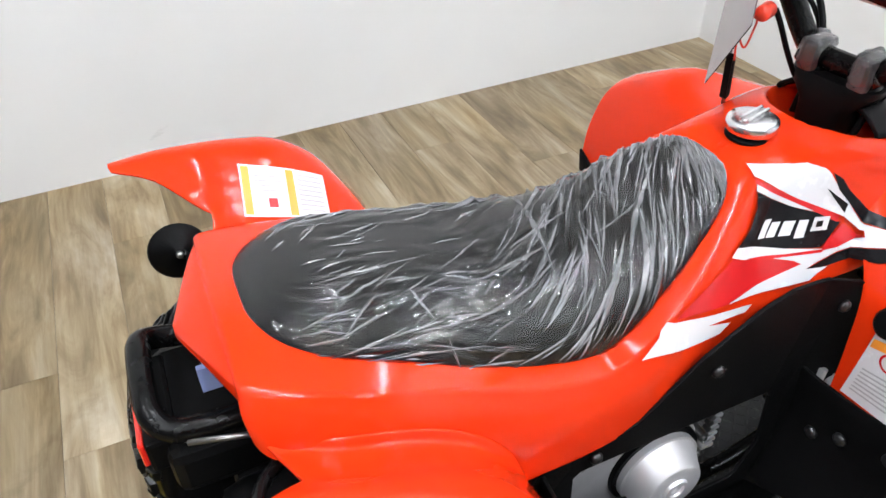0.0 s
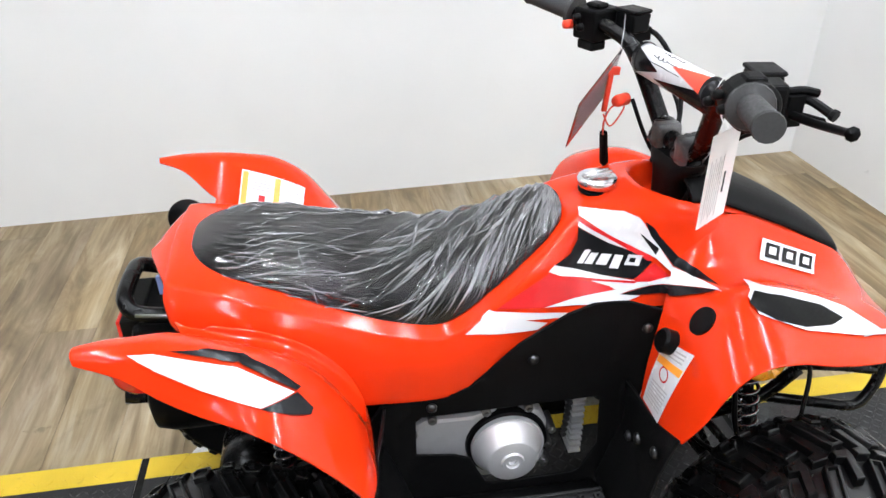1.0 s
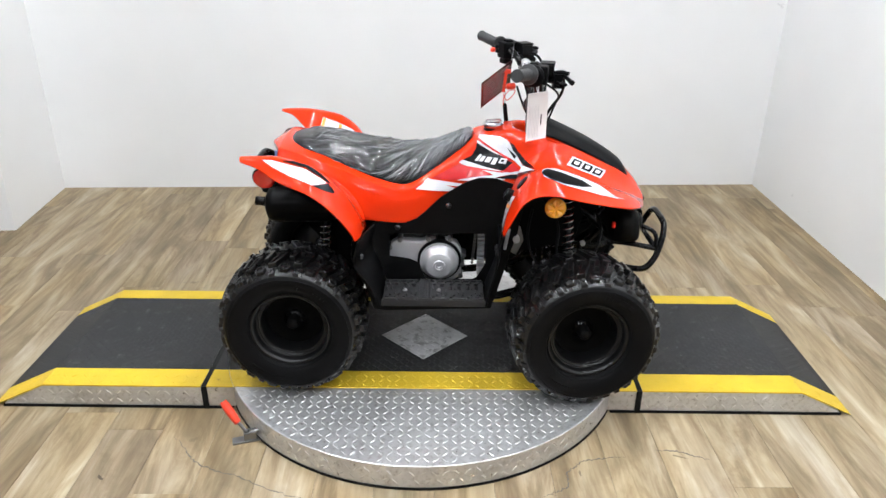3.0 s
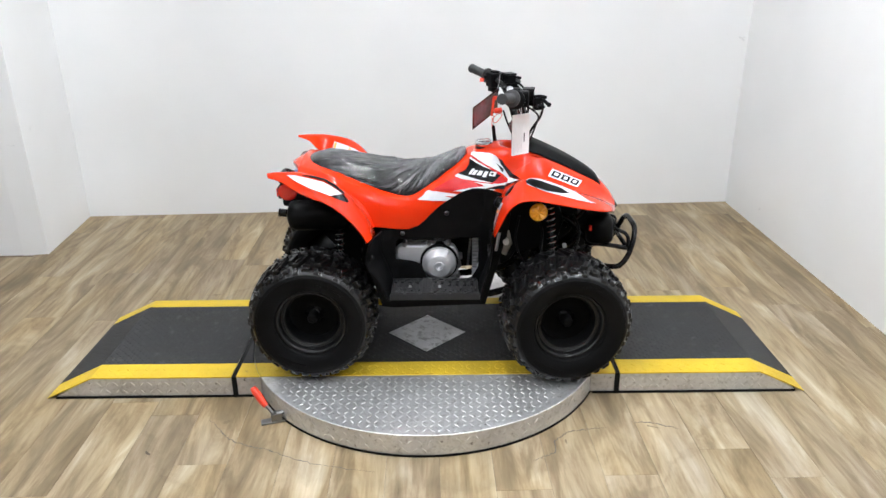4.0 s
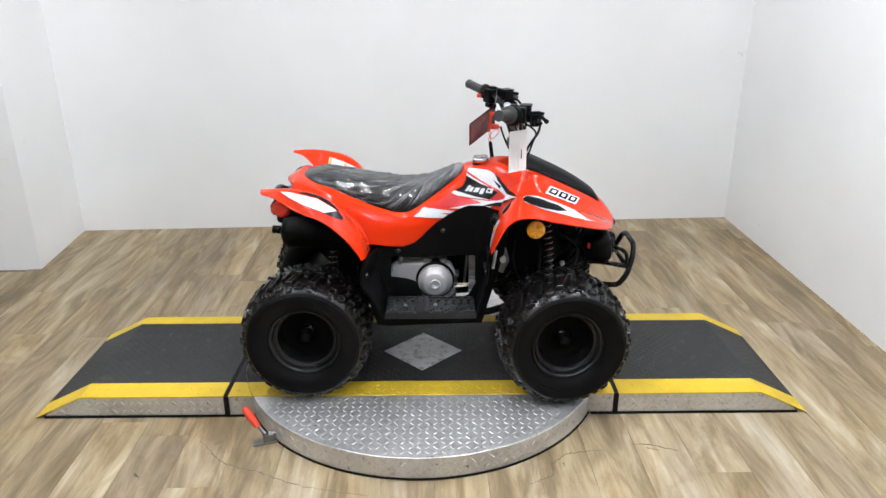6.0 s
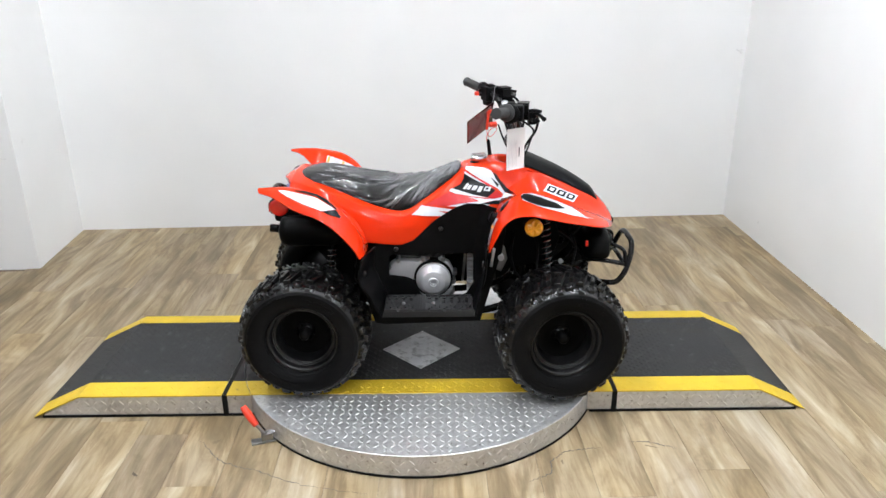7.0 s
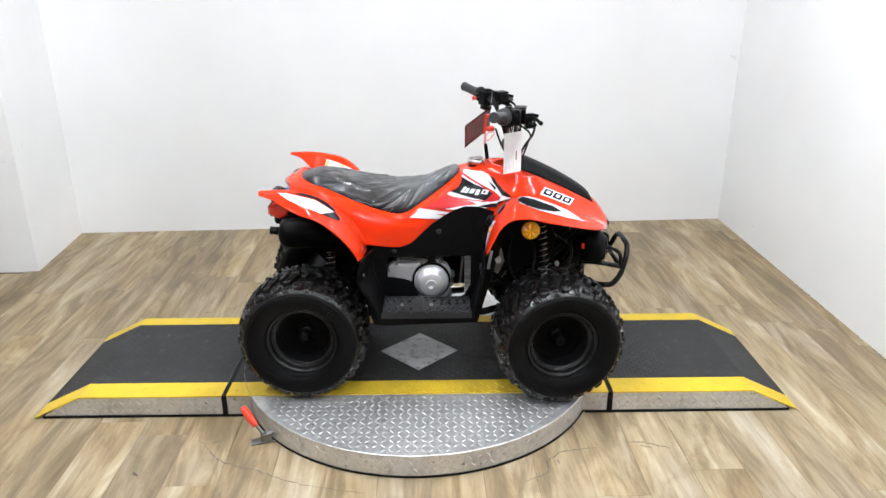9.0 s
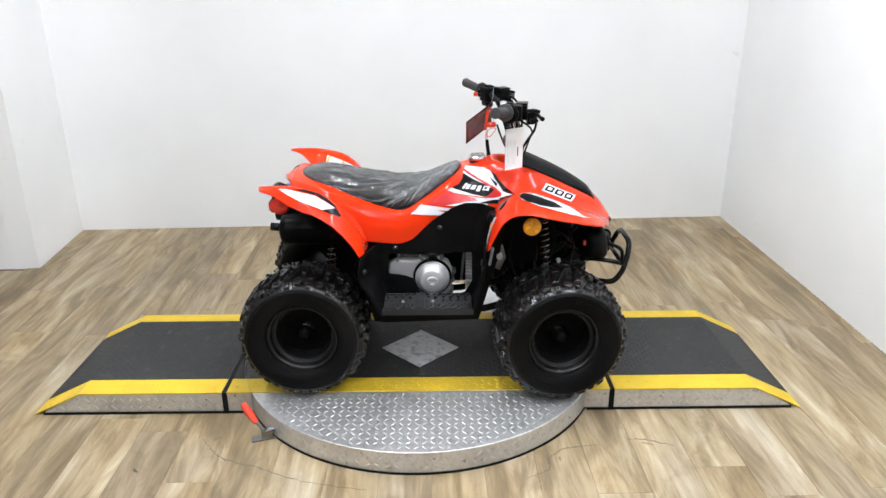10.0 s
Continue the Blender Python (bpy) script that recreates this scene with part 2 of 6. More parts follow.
def clear_wrap(name, milk, ior, rough, crinkle=0.0):
    """Thin clear film: mostly see-through, glossy, a little milky."""
    m = bpy.data.materials.new(name)
    m.use_nodes = True
    nt = m.node_tree
    out = nt.nodes["Material Output"]
    nt.nodes.remove(nt.nodes["Principled BSDF"])
    tr = nt.nodes.new("ShaderNodeBsdfTransparent")
    gl = nt.nodes.new("ShaderNodeBsdfGlossy")
    gl.inputs["Roughness"].default_value = rough
    if crinkle:
        v = coords(nt, (1, 2.2, 1.6), (12, 20, 35))
        bp = nt.nodes.new("ShaderNodeBump")
        bp.inputs["Strength"].default_value, bp.inputs["Distance"].default_value = crinkle, 0.002
        nt.links.new(noise_tex(nt, v, 190, 3, 0.5, 1.5), bp.inputs["Height"])
        nt.links.new(bp.outputs["Normal"], gl.inputs["Normal"])
    di = nt.nodes.new("ShaderNodeBsdfDiffuse")
    di.inputs["Color"].default_value = (0.8, 0.8, 0.82, 1)
    fr = nt.nodes.new("ShaderNodeFresnel")
    fr.inputs["IOR"].default_value = ior
    m1 = nt.nodes.new("ShaderNodeMixShader")
    m1.inputs[0].default_value = milk
    m2 = nt.nodes.new("ShaderNodeMixShader")
    nt.links.new(tr.outputs[0], m1.inputs[1])
    nt.links.new(di.outputs[0], m1.inputs[2])
    nt.links.new(fr.outputs[0], m2.inputs[0])
    nt.links.new(m1.outputs[0], m2.inputs[1])
    nt.links.new(gl.outputs[0], m2.inputs[2])
    nt.links.new(m2.outputs[0], out.inputs["Surface"])
    return m


WALL = wall_paint()
GREY_WALL = worn("grey_wall_paint", (0.16, 0.16, 0.165), 0.6, fine=60, vary=0.06)
CEILING = worn("ceiling_white", (0.5, 0.5, 0.5), 0.8, fine=60, vary=0.04, relief=0.2)
PLANK = plank_vinyl()
UNDERLAY = worn("dark_joint", (0.12, 0.09, 0.06), 0.8)
PLATE = plate_metal()
LUG = worn("polished_lug_metal", (0.62, 0.62, 0.62), 0.42, metal=0.7, fine=60, vary=0.08, relief=0.05)
YELLOW = painted_plate("yellow_paint", (0.64, 0.44, 0.028), (0.16, 0.12, 0.04), 0.5, 0.62)
BLACK_TREAD = painted_plate("black_tread_paint", (0.012, 0.012, 0.0125), (0.035, 0.035, 0.035), 0.6, 0.58)
SCUFFED = painted_plate("scuffed_bare_metal", (0.60, 0.60, 0.605), (0.30, 0.295, 0.29), 0.36, 0.50)
# lug tops painted lighter than the deck to carry its glints
TREAD_TOP = painted_plate("glinting_tread_tops", (0.058, 0.058, 0.059), (0.12, 0.12, 0.12), 0.26, 0.55)
FILM = clear_wrap("clear_film", 0.002, 1.72, 0.07, 0.12)
# pale colour of the creases paints the light that the film reflects
FILM_FOLD = worn("film_crease_glint", (0.125, 0.125, 0.13), 0.2, spec=0.9, fine=300, vary=0.35, relief=0.1)
LAMP = bpy.data.materials.new("lamp_diffuser")
LAMP.use_nodes = True
LAMP.node_tree.nodes["Principled BSDF"].inputs["Emission Color"].default_value = (0.92, 0.97, 1.035, 1)
LAMP.node_tree.nodes["Principled BSDF"].inputs["Emission Strength"].default_value = 132.0


# ---- mesh helpers ----
def part(name, bm, mat, parent=None, label="", smooth=False, bevel=0.0):
    """Links a bmesh as one mesh object, under a thing or a part if one is given."""
    bmesh.ops.recalc_face_normals(bm, faces=bm.faces[:])
    me = bpy.data.meshes.new(name)
    bm.to_mesh(me)
    bm.free()
    me.materials.append(mat)
    if smooth:
        me.shade_smooth()
        if smooth == "edges":
            me.set_sharp_from_angle(angle=radians(38))
    ob = new(name, me)
    if parent is not None:
        ob.parent = parent
    if bevel:
        mod = ob.modifiers.new("bevel", "BEVEL")
        mod.width, mod.segments, mod.limit_method, mod.angle_limit = bevel, 2, "ANGLE", radians(35)
    if label:
        ob["label"] = label
    return ob


def thing(name, label, category, m=None, group="", kind=""):
    ob = new(name)
    ob.empty_display_size = 0.05
    if m is not None:
        ob.matrix_basis = m
    return tagged(ob, label, category, group, kind)


def box(bm, x0, x1, y0, y1, z0, z1, m=None):
    vs = [bm.verts.new((x, y, z)) for x in (x0, x1) for y in (y0, y1) for z in (z0, z1)]
    for f in ((0, 1, 3, 2), (4, 6, 7, 5), (0, 4, 5, 1), (2, 3, 7, 6), (0, 2, 6, 4), (1, 5, 7, 3)):
        bm.faces.new([vs[i] for i in f])
    if m is not None:
        for v in vs:
            v.co = m @ v.co
    return vs


def catmull(pts, n):
    """Points along a smooth line through pts, n steps a span."""
    p = [Vector(q) for q in pts]
    p = [p[0] * 2 - p[1]] + p + [p[-1] * 2 - p[-2]]
    out = []
    for i in range(1, len(p) - 2):
        a, b, c, d = p[i - 1:i + 3]
        for k in range(n):
            t = k / n
            out.append(0.5 * (2 * b + (c - a) * t + (2 * a - 5 * b + 4 * c - d) * t * t + (3 * b - a - 3 * c + d) * t ** 3))
    out.append(p[-2])
    return out


def patch_points(rows, nu, nv):
    lines = [catmull(r, nv) for r in rows]
    cols = [catmull([l[j] for l in lines], nu) for j in range(len(lines[0]))]
    return [[cols[j][i] for j in range(len(cols))] for i in range(len(cols[0]))]


def grid(bm, pts, mirror=False, keep=None):
    vs = [[bm.verts.new((p.x, -p.y if mirror else p.y, p.z)) for p in row] for row in pts]
    for a, b in zip(vs, vs[1:]):
        for i in range(len(a) - 1):
            if keep is None or keep(vs.index(a), i):
                bm.faces.new((a[i], a[i + 1], b[i + 1], b[i]))
    for v in [v for row in vs for v in row if not v.link_faces]:
        bm.verts.remove(v)
    return vs


def thick(ob, depth, bevel=0.0, offset=-1.0):
    mod = ob.modifiers.new("thickness", "SOLIDIFY")
    mod.thickness, mod.offset = depth, offset
    if bevel:
        b = ob.modifiers.new("bevel", "BEVEL")
        b.width, b.segments, b.limit_method, b.angle_limit = bevel, 2, "ANGLE", radians(50)
    return ob


def tube(bm, pts, r, sides=10, n=6, smooth_line=True, cap=True):
    line = catmull(pts, n) if smooth_line and len(pts) > 2 else [Vector(p) for p in pts]
    up, rings = None, []
    for i, p in enumerate(line):
        d = (line[min(i + 1, len(line) - 1)] - line[max(i - 1, 0)]).normalized()
        if up is None:
            up = d.orthogonal().normalized()
        up = (up - d * up.dot(d)).normalized()
        side = d.cross(up)
        rr = r(i / (len(line) - 1)) if callable(r) else r
        rings.append([bm.verts.new(p + rr * (math.cos(a) * up + math.sin(a) * side)) for a in (2 * math.pi * k / sides for k in range(sides))])
    for a, b in zip(rings, rings[1:]):
        for k in range(sides):
            bm.faces.new((a[k], a[(k + 1) % sides], b[(k + 1) % sides], b[k]))
    if cap:
        bm.faces.new(rings[0])
        bm.faces.new(rings[-1][::-1])


def revolve(bm, profile, sides=40, m=None, close=False):
    """Turns a profile of (radius, along y) round the y axis."""
    rings = []
    for k in range(sides):
        a = 2 * math.pi * k / sides
        rings.append([bm.verts.new(Vector((r * math.cos(a), y, r * math.sin(a))) if m is None else m @ Vector((r * math.cos(a), y, r * math.sin(a)))) for r, y in profile])
    for k in range(sides):
        a, b = rings[k], rings[(k + 1) % sides]
        for i in range(len(profile) - (0 if close else 1)):
            j = (i + 1) % len(profile)
            bm.faces.new((a[i], a[j], b[j], b[i]))
    if not close:
        for i, rev in ((0, False), (-1, True)):
            if profile[i][0] > 1e-4:
                f = [r[i] for r in rings]
                bm.faces.new(f[::-1] if rev else f)
    return rings


def prism(bm, outline, y0, y1, m=None):
    """An outline in x and z, made solid from y0 to y1."""
    a = [bm.verts.new((x, y0, z)) for x, z in outline]
    b = [bm.verts.new((x, y1, z)) for x, z in outline]
    n = len(a)
    for i in range(n):
        bm.faces.new((a[i], a[(i + 1) % n], b[(i + 1) % n], b[i]))
    bm.faces.new(a[::-1])
    bm.faces.new(b)
    if m is not None:
        for v in a + b:
            v.co = m @ v.co


# ---- the room ----
XN, YF = -3.6, -4.6
C_BR, C_BL, C_N = (1.80, 1.737), (-1.955, 1.572), (-1.896, 1.0)     # corners of the alcove on the floor


def wall(name, a, b, label, depth=0.12, paint=None):
    """A wall from a to b on the plan; its thickness lies to the left of the way from a to b."""
    d = Vector((b[0] - a[0], b[1] - a[1], 0)).normalized()
    n = Vector((-d.y, d.x, 0)) * depth
    a, b = Vector((*a, 0)), Vector((*b, 0))
    bm = bmesh.new()
    base = (a, b, b + n, a + n)
    lo = [bm.verts.new(p + EZ_ * -0.02) for p in base]
    hi = [bm.verts.new(p + EZ_ * CEIL) for p in base]
    for i in range(4):
        bm.faces.new((lo[i], lo[(i + 1) % 4], hi[(i + 1) % 4], hi[i]))
    bm.faces.new(hi)
    bm.faces.new(lo[::-1])
    return tagged(part(name, bm, paint or WALL), label, "wall", kind="structure")


EZ_ = Vector((0, 0, 1))
wall("wall_back", C_BL, C_BR, "plain white painted wall behind the display platform")
wall("wall_right", (1.742, 1.86), (1.742, YF), "white painted side wall with faint scuffs")
wall("wall_left", C_N, (C_BL[0] - 0.004, C_BL[1] + 0.12), "short white painted side wall of the alcove")
wall("wall_left_return", (XN, 0.93), (C_N[0] - 0.124, 0.993), "white painted wall that turns away from the alcove")
wall("wall_left_end", (C_N[0] - 0.124, 0.993), C_N, "white painted end of the alcove wall", 0.06)
# two unseen walls, added in dark grey so that black parts reflect less white
wall("unseen_wall_left", (XN, YF), (XN, 1.1), "added grey side wall out of view, darkens reflections", paint=GREY_WALL)
wall("unseen_wall_front", (1.86, YF), (XN - 0.12, YF), "added grey wall out of view opposite the platform, darkens reflections", paint=GREY_WALL)

bm = bmesh.new()
box(bm, XN - 0.12, 1.86, YF - 0.12, 1.9, CEIL, CEIL + 0.1)
tagged(part("ceiling", bm, CEILING), "plain white showroom ceiling", "ceiling", kind="structure")


def ceiling_light(x, y):
    t = thing("ceiling_light", "long thin white tube light on the ceiling, switched on", "ceiling light", pose(x, y, CEIL), "ceiling lights")
    bm = bmesh.new()
    prism(bm, [(-0.045, 0.0), (-0.030, -0.022), (0.030, -0.022), (0.045, 0.0)], -0.62, 0.62)
    part("housing", bm, WHITE_DECAL, t, "white metal housing")
    bm = bmesh.new()
    tube(bm, [(0, -0.60, -0.044), (0, 0.60, -0.044)], 0.018, 12)
    part("tube", bm, LAMP, t, "glowing white tube", smooth="edges")
    for y0 in (-0.612, 0.600):
        bm = bmesh.new()
        box(bm, -0.016, 0.016, y0, y0 + 0.012, -0.064, -0.022)
        part("socket", bm, WHITE_DECAL, t, bevel=0.002)
    return t


first_light = ceiling_light(-1.35, 0.0)
for x, y in ((-0.05, 0.0), (1.15, 0.0), (-1.35, -1.35), (-0.05, -1.35), (1.15, -1.35), (-2.5, -2.8), (-0.75, -2.8), (0.9, -2.8)):
    copy_thing(first_light, pose(x, y, CEIL))


# ---- the platform: two ramps, a middle stage and a turntable ----
H = 0.075
RT = 0.612
XJ, XE, XC = 0.635, 1.252, 1.095
YW = 0.288


def lug(bm, p, along, across, up, length=0.022, width=0.0048, height=0.0013):
    """One raised lens of tread plate."""
    a, b, c = along * length / 2, across * width / 2, up * height
    base = [bm.verts.new(p + q) for q in (a, a * 0.3 + b, -a * 0.3 + b, -a, -a * 0.3 - b, a * 0.3 - b)]
    top = [bm.verts.new(p + q + c) for q in (a * 0.55, a * 0.2 + b * 0.35, -a * 0.2 + b * 0.35, -a * 0.55, -a * 0.2 - b * 0.35, a * 0.2 - b * 0.35)]
    for i in range(6):
        bm.faces.new((base[i], base[(i + 1) % 6], top[(i + 1) % 6], top[i]))
    bm.faces.new(top)


def tread(bm, u0, u1, v0, v1, put, keep=lambda u, v: True, pitch=0.030, size=1.0):
    """Lugs in two crossing directions over a flat field; put(u, v) gives place, and the two ways along it."""
    i = 0
    u = u0 + pitch / 2
    while u < u1 - 0.008:
        j = 0
        v = v0 + pitch / 2
        while v < v1 - 0.008:
            if keep(u, v):
                p, eu, ev = put(u, v)
                s = 1 if (i + j) % 2 else -1
                al = (eu + s * ev).normalized()
                lug(bm, p, al, eu.cross(ev).normalized().cross(al), eu.cross(ev).normalized(), 0.022 * size, 0.0048 * size, 0.0013 * size ** 0.5)
            v += pitch
            j += 1
        u += pitch
        i += 1


EX, EY, EZ = Vector((1, 0, 0)), Vector((0, 1, 0)), Vector((0, 0, 1))
SLOPE = (EX * (XE - XC) - EZ * H).normalized()


def top_z(x):
    return H if abs(x) <= XC else H * (XE - abs(x)) / (XE - XC)


def make_ramp(side):
    t = thing("ramp", "low tread-plate ramp painted black with yellow edges", "ramp", None, "ramps of the display platform")
    bm = bmesh.new()
    prism(bm, [(side * XJ, 0.008), (side * (XE - 0.034), 0.008), (side * (XE - 0.034), 0.010), (side * XC, H - 0.001), (side * XJ, H)], -YW, YW)
    part("ramp_body", bm, PLATE, t, "bare aluminium tread plate")
    bm = bmesh.new()
    box(bm, min(side * XJ, side * (XE - 0.03)), max(side * XJ, side * (XE - 0.03)), -YW - 0.003, YW + 0.003, 0.0, 0.008)
    part("edge_strip", bm, DARK_GAP, t, "thin black rubber strip")

    def sheet(name, y0, y1, mat, d, label):
        bm = bmesh.new()
        xs = [XJ + 0.002, XC, XE]
        pts = []
        for x in xs:
            row = []
            for y in (y0, y1):
                row.append((x, y))
            pts.append(row)
        a = [[bm.verts.new((side * x, y, top_z(x) + d)) for x, y in row] for row in pts]
        b = [[bm.verts.new((side * x, y, max(0.001, top_z(x) - 0.002))) for x, y in row] for row in pts]
        for i in range(2):
            bm.faces.new((a[i][0], a[i][1], a[i + 1][1], a[i + 1][0]))
            bm.faces.new((b[i][0], b[i + 1][0], b[i + 1][1], b[i][1]))
            for j in (0, 1):
                bm.faces.new((a[i][j], a[i + 1][j], b[i + 1][j], b[i][j]))
        bm.faces.new((a[0][0], b[0][0], b[0][1], a[0][1]))
        bm.faces.new((a[2][0], a[2][1], b[2][1], b[2][0]))
        return part(name, bm, mat, t, label)
    sheet("deck", -0.205, 0.232, BLACK_TREAD, 0.002, "black non-slip paint")
    sheet("edge_stripe", -YW - 0.002, -0.205, YELLOW, 0.0024, "yellow painted edge")
    sheet("edge_stripe", 0.232, YW + 0.002, YELLOW, 0.0024, "yellow painted edge")

    def on_top(u, v):
        s = EX if u <= XC else Vector((SLOPE.x, 0, side * SLOPE.z))
        return Vector((side * u, v, top_z(u) + 0.002)), s, EY
    bm = bmesh.new()
    tread(bm, XJ + 0.01, XE - 0.01, -0.2, 0.228, on_top, pitch=0.0150, size=0.72)
    tagged(part("raised_tread", bm, TREAD_TOP, t, "black raised tread painted paler for glints"), kind="stuff")
    bm = bmesh.new()
    for y0, y1 in ((-YW, -0.209), (0.236, YW)):
        tread(bm, XJ + 0.01, XE - 0.01, y0, y1, on_top)
    tagged(part("raised_tread", bm, YELLOW, t, "yellow raised tread"), kind="stuff")
    bm = bmesh.new()
    tread(bm, XJ + 0.005, XE - 0.03, 0.01, H, lambda u, v: (Vector((side * u, -YW, v)), EX, EZ), lambda u, v: v < top_z(u) - 0.012, 0.028)
    tagged(part("raised_tread", bm, LUG, t, "bare raised tread"), kind="stuff")
    return t


make_ramp(-1)
make_ramp(1)

# the fixed stage that the turntable sits in
stage = thing("platform_stage", "low middle stage of black and yellow painted tread plate", "platform")
for side in (-1, 1):
    bm = bmesh.new()
    arc = [(math.sqrt(max(0, (RT + 0.0015) ** 2 - y * y)), y) for y in np.linspace(-YW, YW, 15)]
    out = [(side * x, y) for x, y in arc] + [(side * (XJ - 0.014), YW), (side * (XJ - 0.014), -YW)]
    lo = [bm.verts.new((x, y, 0.008)) for x, y in out]
    hi = [bm.verts.new((x, y, H)) for x, y in out]
    for i in range(len(out)):
        bm.faces.new((lo[i], lo[(i + 1) % len(out)], hi[(i + 1) % len(out)], hi[i]))
    bm.faces.new(hi)
    bm.faces.new(lo[::-1])
    part("corner_block", bm, PLATE, stage, "bare tread plate")

    for y0, y1, mat, nm, lab in ((-0.205, 0.232, BLACK_TREAD, "deck", "black non-slip paint"), (-YW - 0.002, -0.205, YELLOW, "edge_stripe", "yellow painted edge"), (0.232, YW + 0.002, YELLOW, "edge_stripe", "yellow painted edge")):
        bm = bmesh.new()
        ys = np.linspace(y0, y1, 10)
        inner = [(side * (math.sqrt(max(0, (RT + 0.002) ** 2 - min(abs(y), YW) ** 2))), y) for y in ys]
        outer = [(side * (XJ - 0.014), y) for y in ys]
        vs = [[bm.verts.new((x, y, z)) for x, y in line] for line in (inner, outer) for z in (H + 0.0022, H - 0.001)]
        it, ib, ot, ob_ = vs
        for i in range(9):
            bm.faces.new((it[i], it[i + 1], ot[i + 1], ot[i]))
            bm.faces.new((it[i], ib[i], ib[i + 1], it[i + 1]))
            bm.faces.new((ot[i], ot[i + 1], ob_[i + 1], ob_[i]))
        bm.faces.new((it[0], ot[0], ob_[0], ib[0]))
        bm.faces.new((it[9], ib[9], ob_[9], ot[9]))
        part(nm, bm, mat, stage, lab)
    bm = bmesh.new()
    x0, x1 = (XJ - 0.015, XJ + 0.001)
    box(bm, min(side * x0, side * x1), max(side * x0, side * x1), -YW - 0.004, YW + 0.002, 0.0, H + 0.0012)
    part("joint_gap", bm, DARK_GAP, stage, "black rubber joint")
    bm = bmesh.new()
    box(bm, min(side * 0.55, side * 0.63), max(side * 0.55, side * 0.63), -YW - 0.003, -YW + 0.02, 0, 0.008)
    part("edge_strip", bm, DARK_GAP, stage)

turntable = thing("turntable", "round aluminium tread-plate turntable with a black and yellow painted track", "turntable")
bm = bmesh.new()
revolve(bm, [(0.001, 0.007), (RT, 0.007), (RT, H - 0.002), (RT - 0.002, H), (0.001, H)], 160, pose(0, 0, 0, 90) @ pose(0, 0, 0))
for v in bm.verts:
    v.co.z = abs(v.co.z)
part("disc", bm, PLATE, turntable, "bare aluminium tread plate")
bm = bmesh.new()
revolve(bm, [(0.3, 0.0), (RT + 0.002, 0.0), (RT + 0.002, 0.007), (0.3, 0.007)], 120, pose(0, 0, 0, 90), True)
for v in bm.verts:
    v.co.z = abs(v.co.z)
part("skirt", bm, DARK_GAP, turntable, "black rubber skirt")


def strip_on_disc(y0, y1, d):
    bm = bmesh.new()
    ys = list(np.linspace(y0, y1, 8))
    R = RT + 0.0006
    top = [[bm.verts.new((s * math.sqrt(R * R - y * y), y, H + d)) for s in (-1, 1)] for y in ys]
    low = [[bm.verts.new((s * math.sqrt(R * R - y * y), y, H - 0.001)) for s in (-1, 1)] for y in ys]
    for i in range(7):
        bm.faces.new((top[i][0], top[i][1], top[i + 1][1], top[i + 1][0]))
        for j in (0, 1):
            bm.faces.new((top[i][j], top[i + 1][j], low[i + 1][j], low[i][j]))
    for i in (0, 7):
        bm.faces.new((top[i][0], top[i][1], low[i][1], low[i][0]))
    return bm


part("deck", strip_on_disc(-0.205, 0.232, 0.002), BLACK_TREAD, turntable, "black non-slip paint")
part("edge_stripe", strip_on_disc(-YW, -0.205, 0.0024), YELLOW, turntable, "yellow painted edge")
part("edge_stripe", strip_on_disc(0.232, YW, 0.0024), YELLOW, turntable, "yellow painted edge")
bm = bmesh.new()
D = 0.1385
a = [bm.verts.new(q) for q in ((D, 0, H + 0.0034), (0, D, H + 0.0034), (-D, 0, H + 0.0034), (0, -D, H + 0.0034))]
b = [bm.verts.new((v.co.x, v.co.y, H)) for v in a]
bm.faces.new(a)
for i in range(4):
    bm.faces.new((a[i], b[i], b[(i + 1) % 4], a[(i + 1) % 4]))
part("centre_diamond", bm, SCUFFED, turntable, "bare metal diamond left unpainted")


def flat(d):
    return lambda u, v: (Vector((u, v, H + d)), EX, EY)


def on_disc(u, v):
    return u * u + v * v < (RT - 0.014) ** 2


bm = bmesh.new()
tread(bm, -0.6, 0.6, -0.6, -YW - 0.004, flat(0), on_disc, 0.0235, 0.92)
tread(bm, -0.6, 0.6, YW + 0.004, 0.6, flat(0), on_disc, 0.0235, 0.92)
tread(bm, -D, D, -D, D, flat(0.0034), lambda u, v: abs(u) + abs(v) < D - 0.010, 0.0225, 0.85)
for k in range(136):
    for row in (0.024, 0.052):
        a = 2 * math.pi * (k + (0.5 if row > 0.04 else 0)) / 136
        out, al = Vector((math.cos(a), math.sin(a), 0)), Vector((-math.sin(a), math.cos(a), 0))
        s = 1 if (k + (row > 0.04)) % 2 else -1
        d = (al + s * EZ).normalized()
        lug(bm, out * (RT + 0.0001) + EZ * row, d, out.cross(d), out)
tagged(part("raised_tread", bm, LUG, turntable, "bare raised tread"), kind="stuff")
bm = bmesh.new()
tread(bm, -0.6, 0.6, -0.2, 0.228, flat(0.002), lambda u, v: on_disc(u, v) and abs(u) + abs(v) > D + 0.010, 0.0165, 0.86)
tagged(part("raised_tread", bm, TREAD_TOP, turntable, "black raised tread painted paler for glints"), kind="stuff")
bm = bmesh.new()
tread(bm, -0.6, 0.6, -YW, -0.209, flat(0.0024), on_disc, 0.0235, 0.92)
tread(bm, -0.6, 0.6, 0.236, YW, flat(0.0024), on_disc, 0.0235, 0.92)
tagged(part("raised_tread", bm, YELLOW, turntable, "yellow raised tread"), kind="stuff")

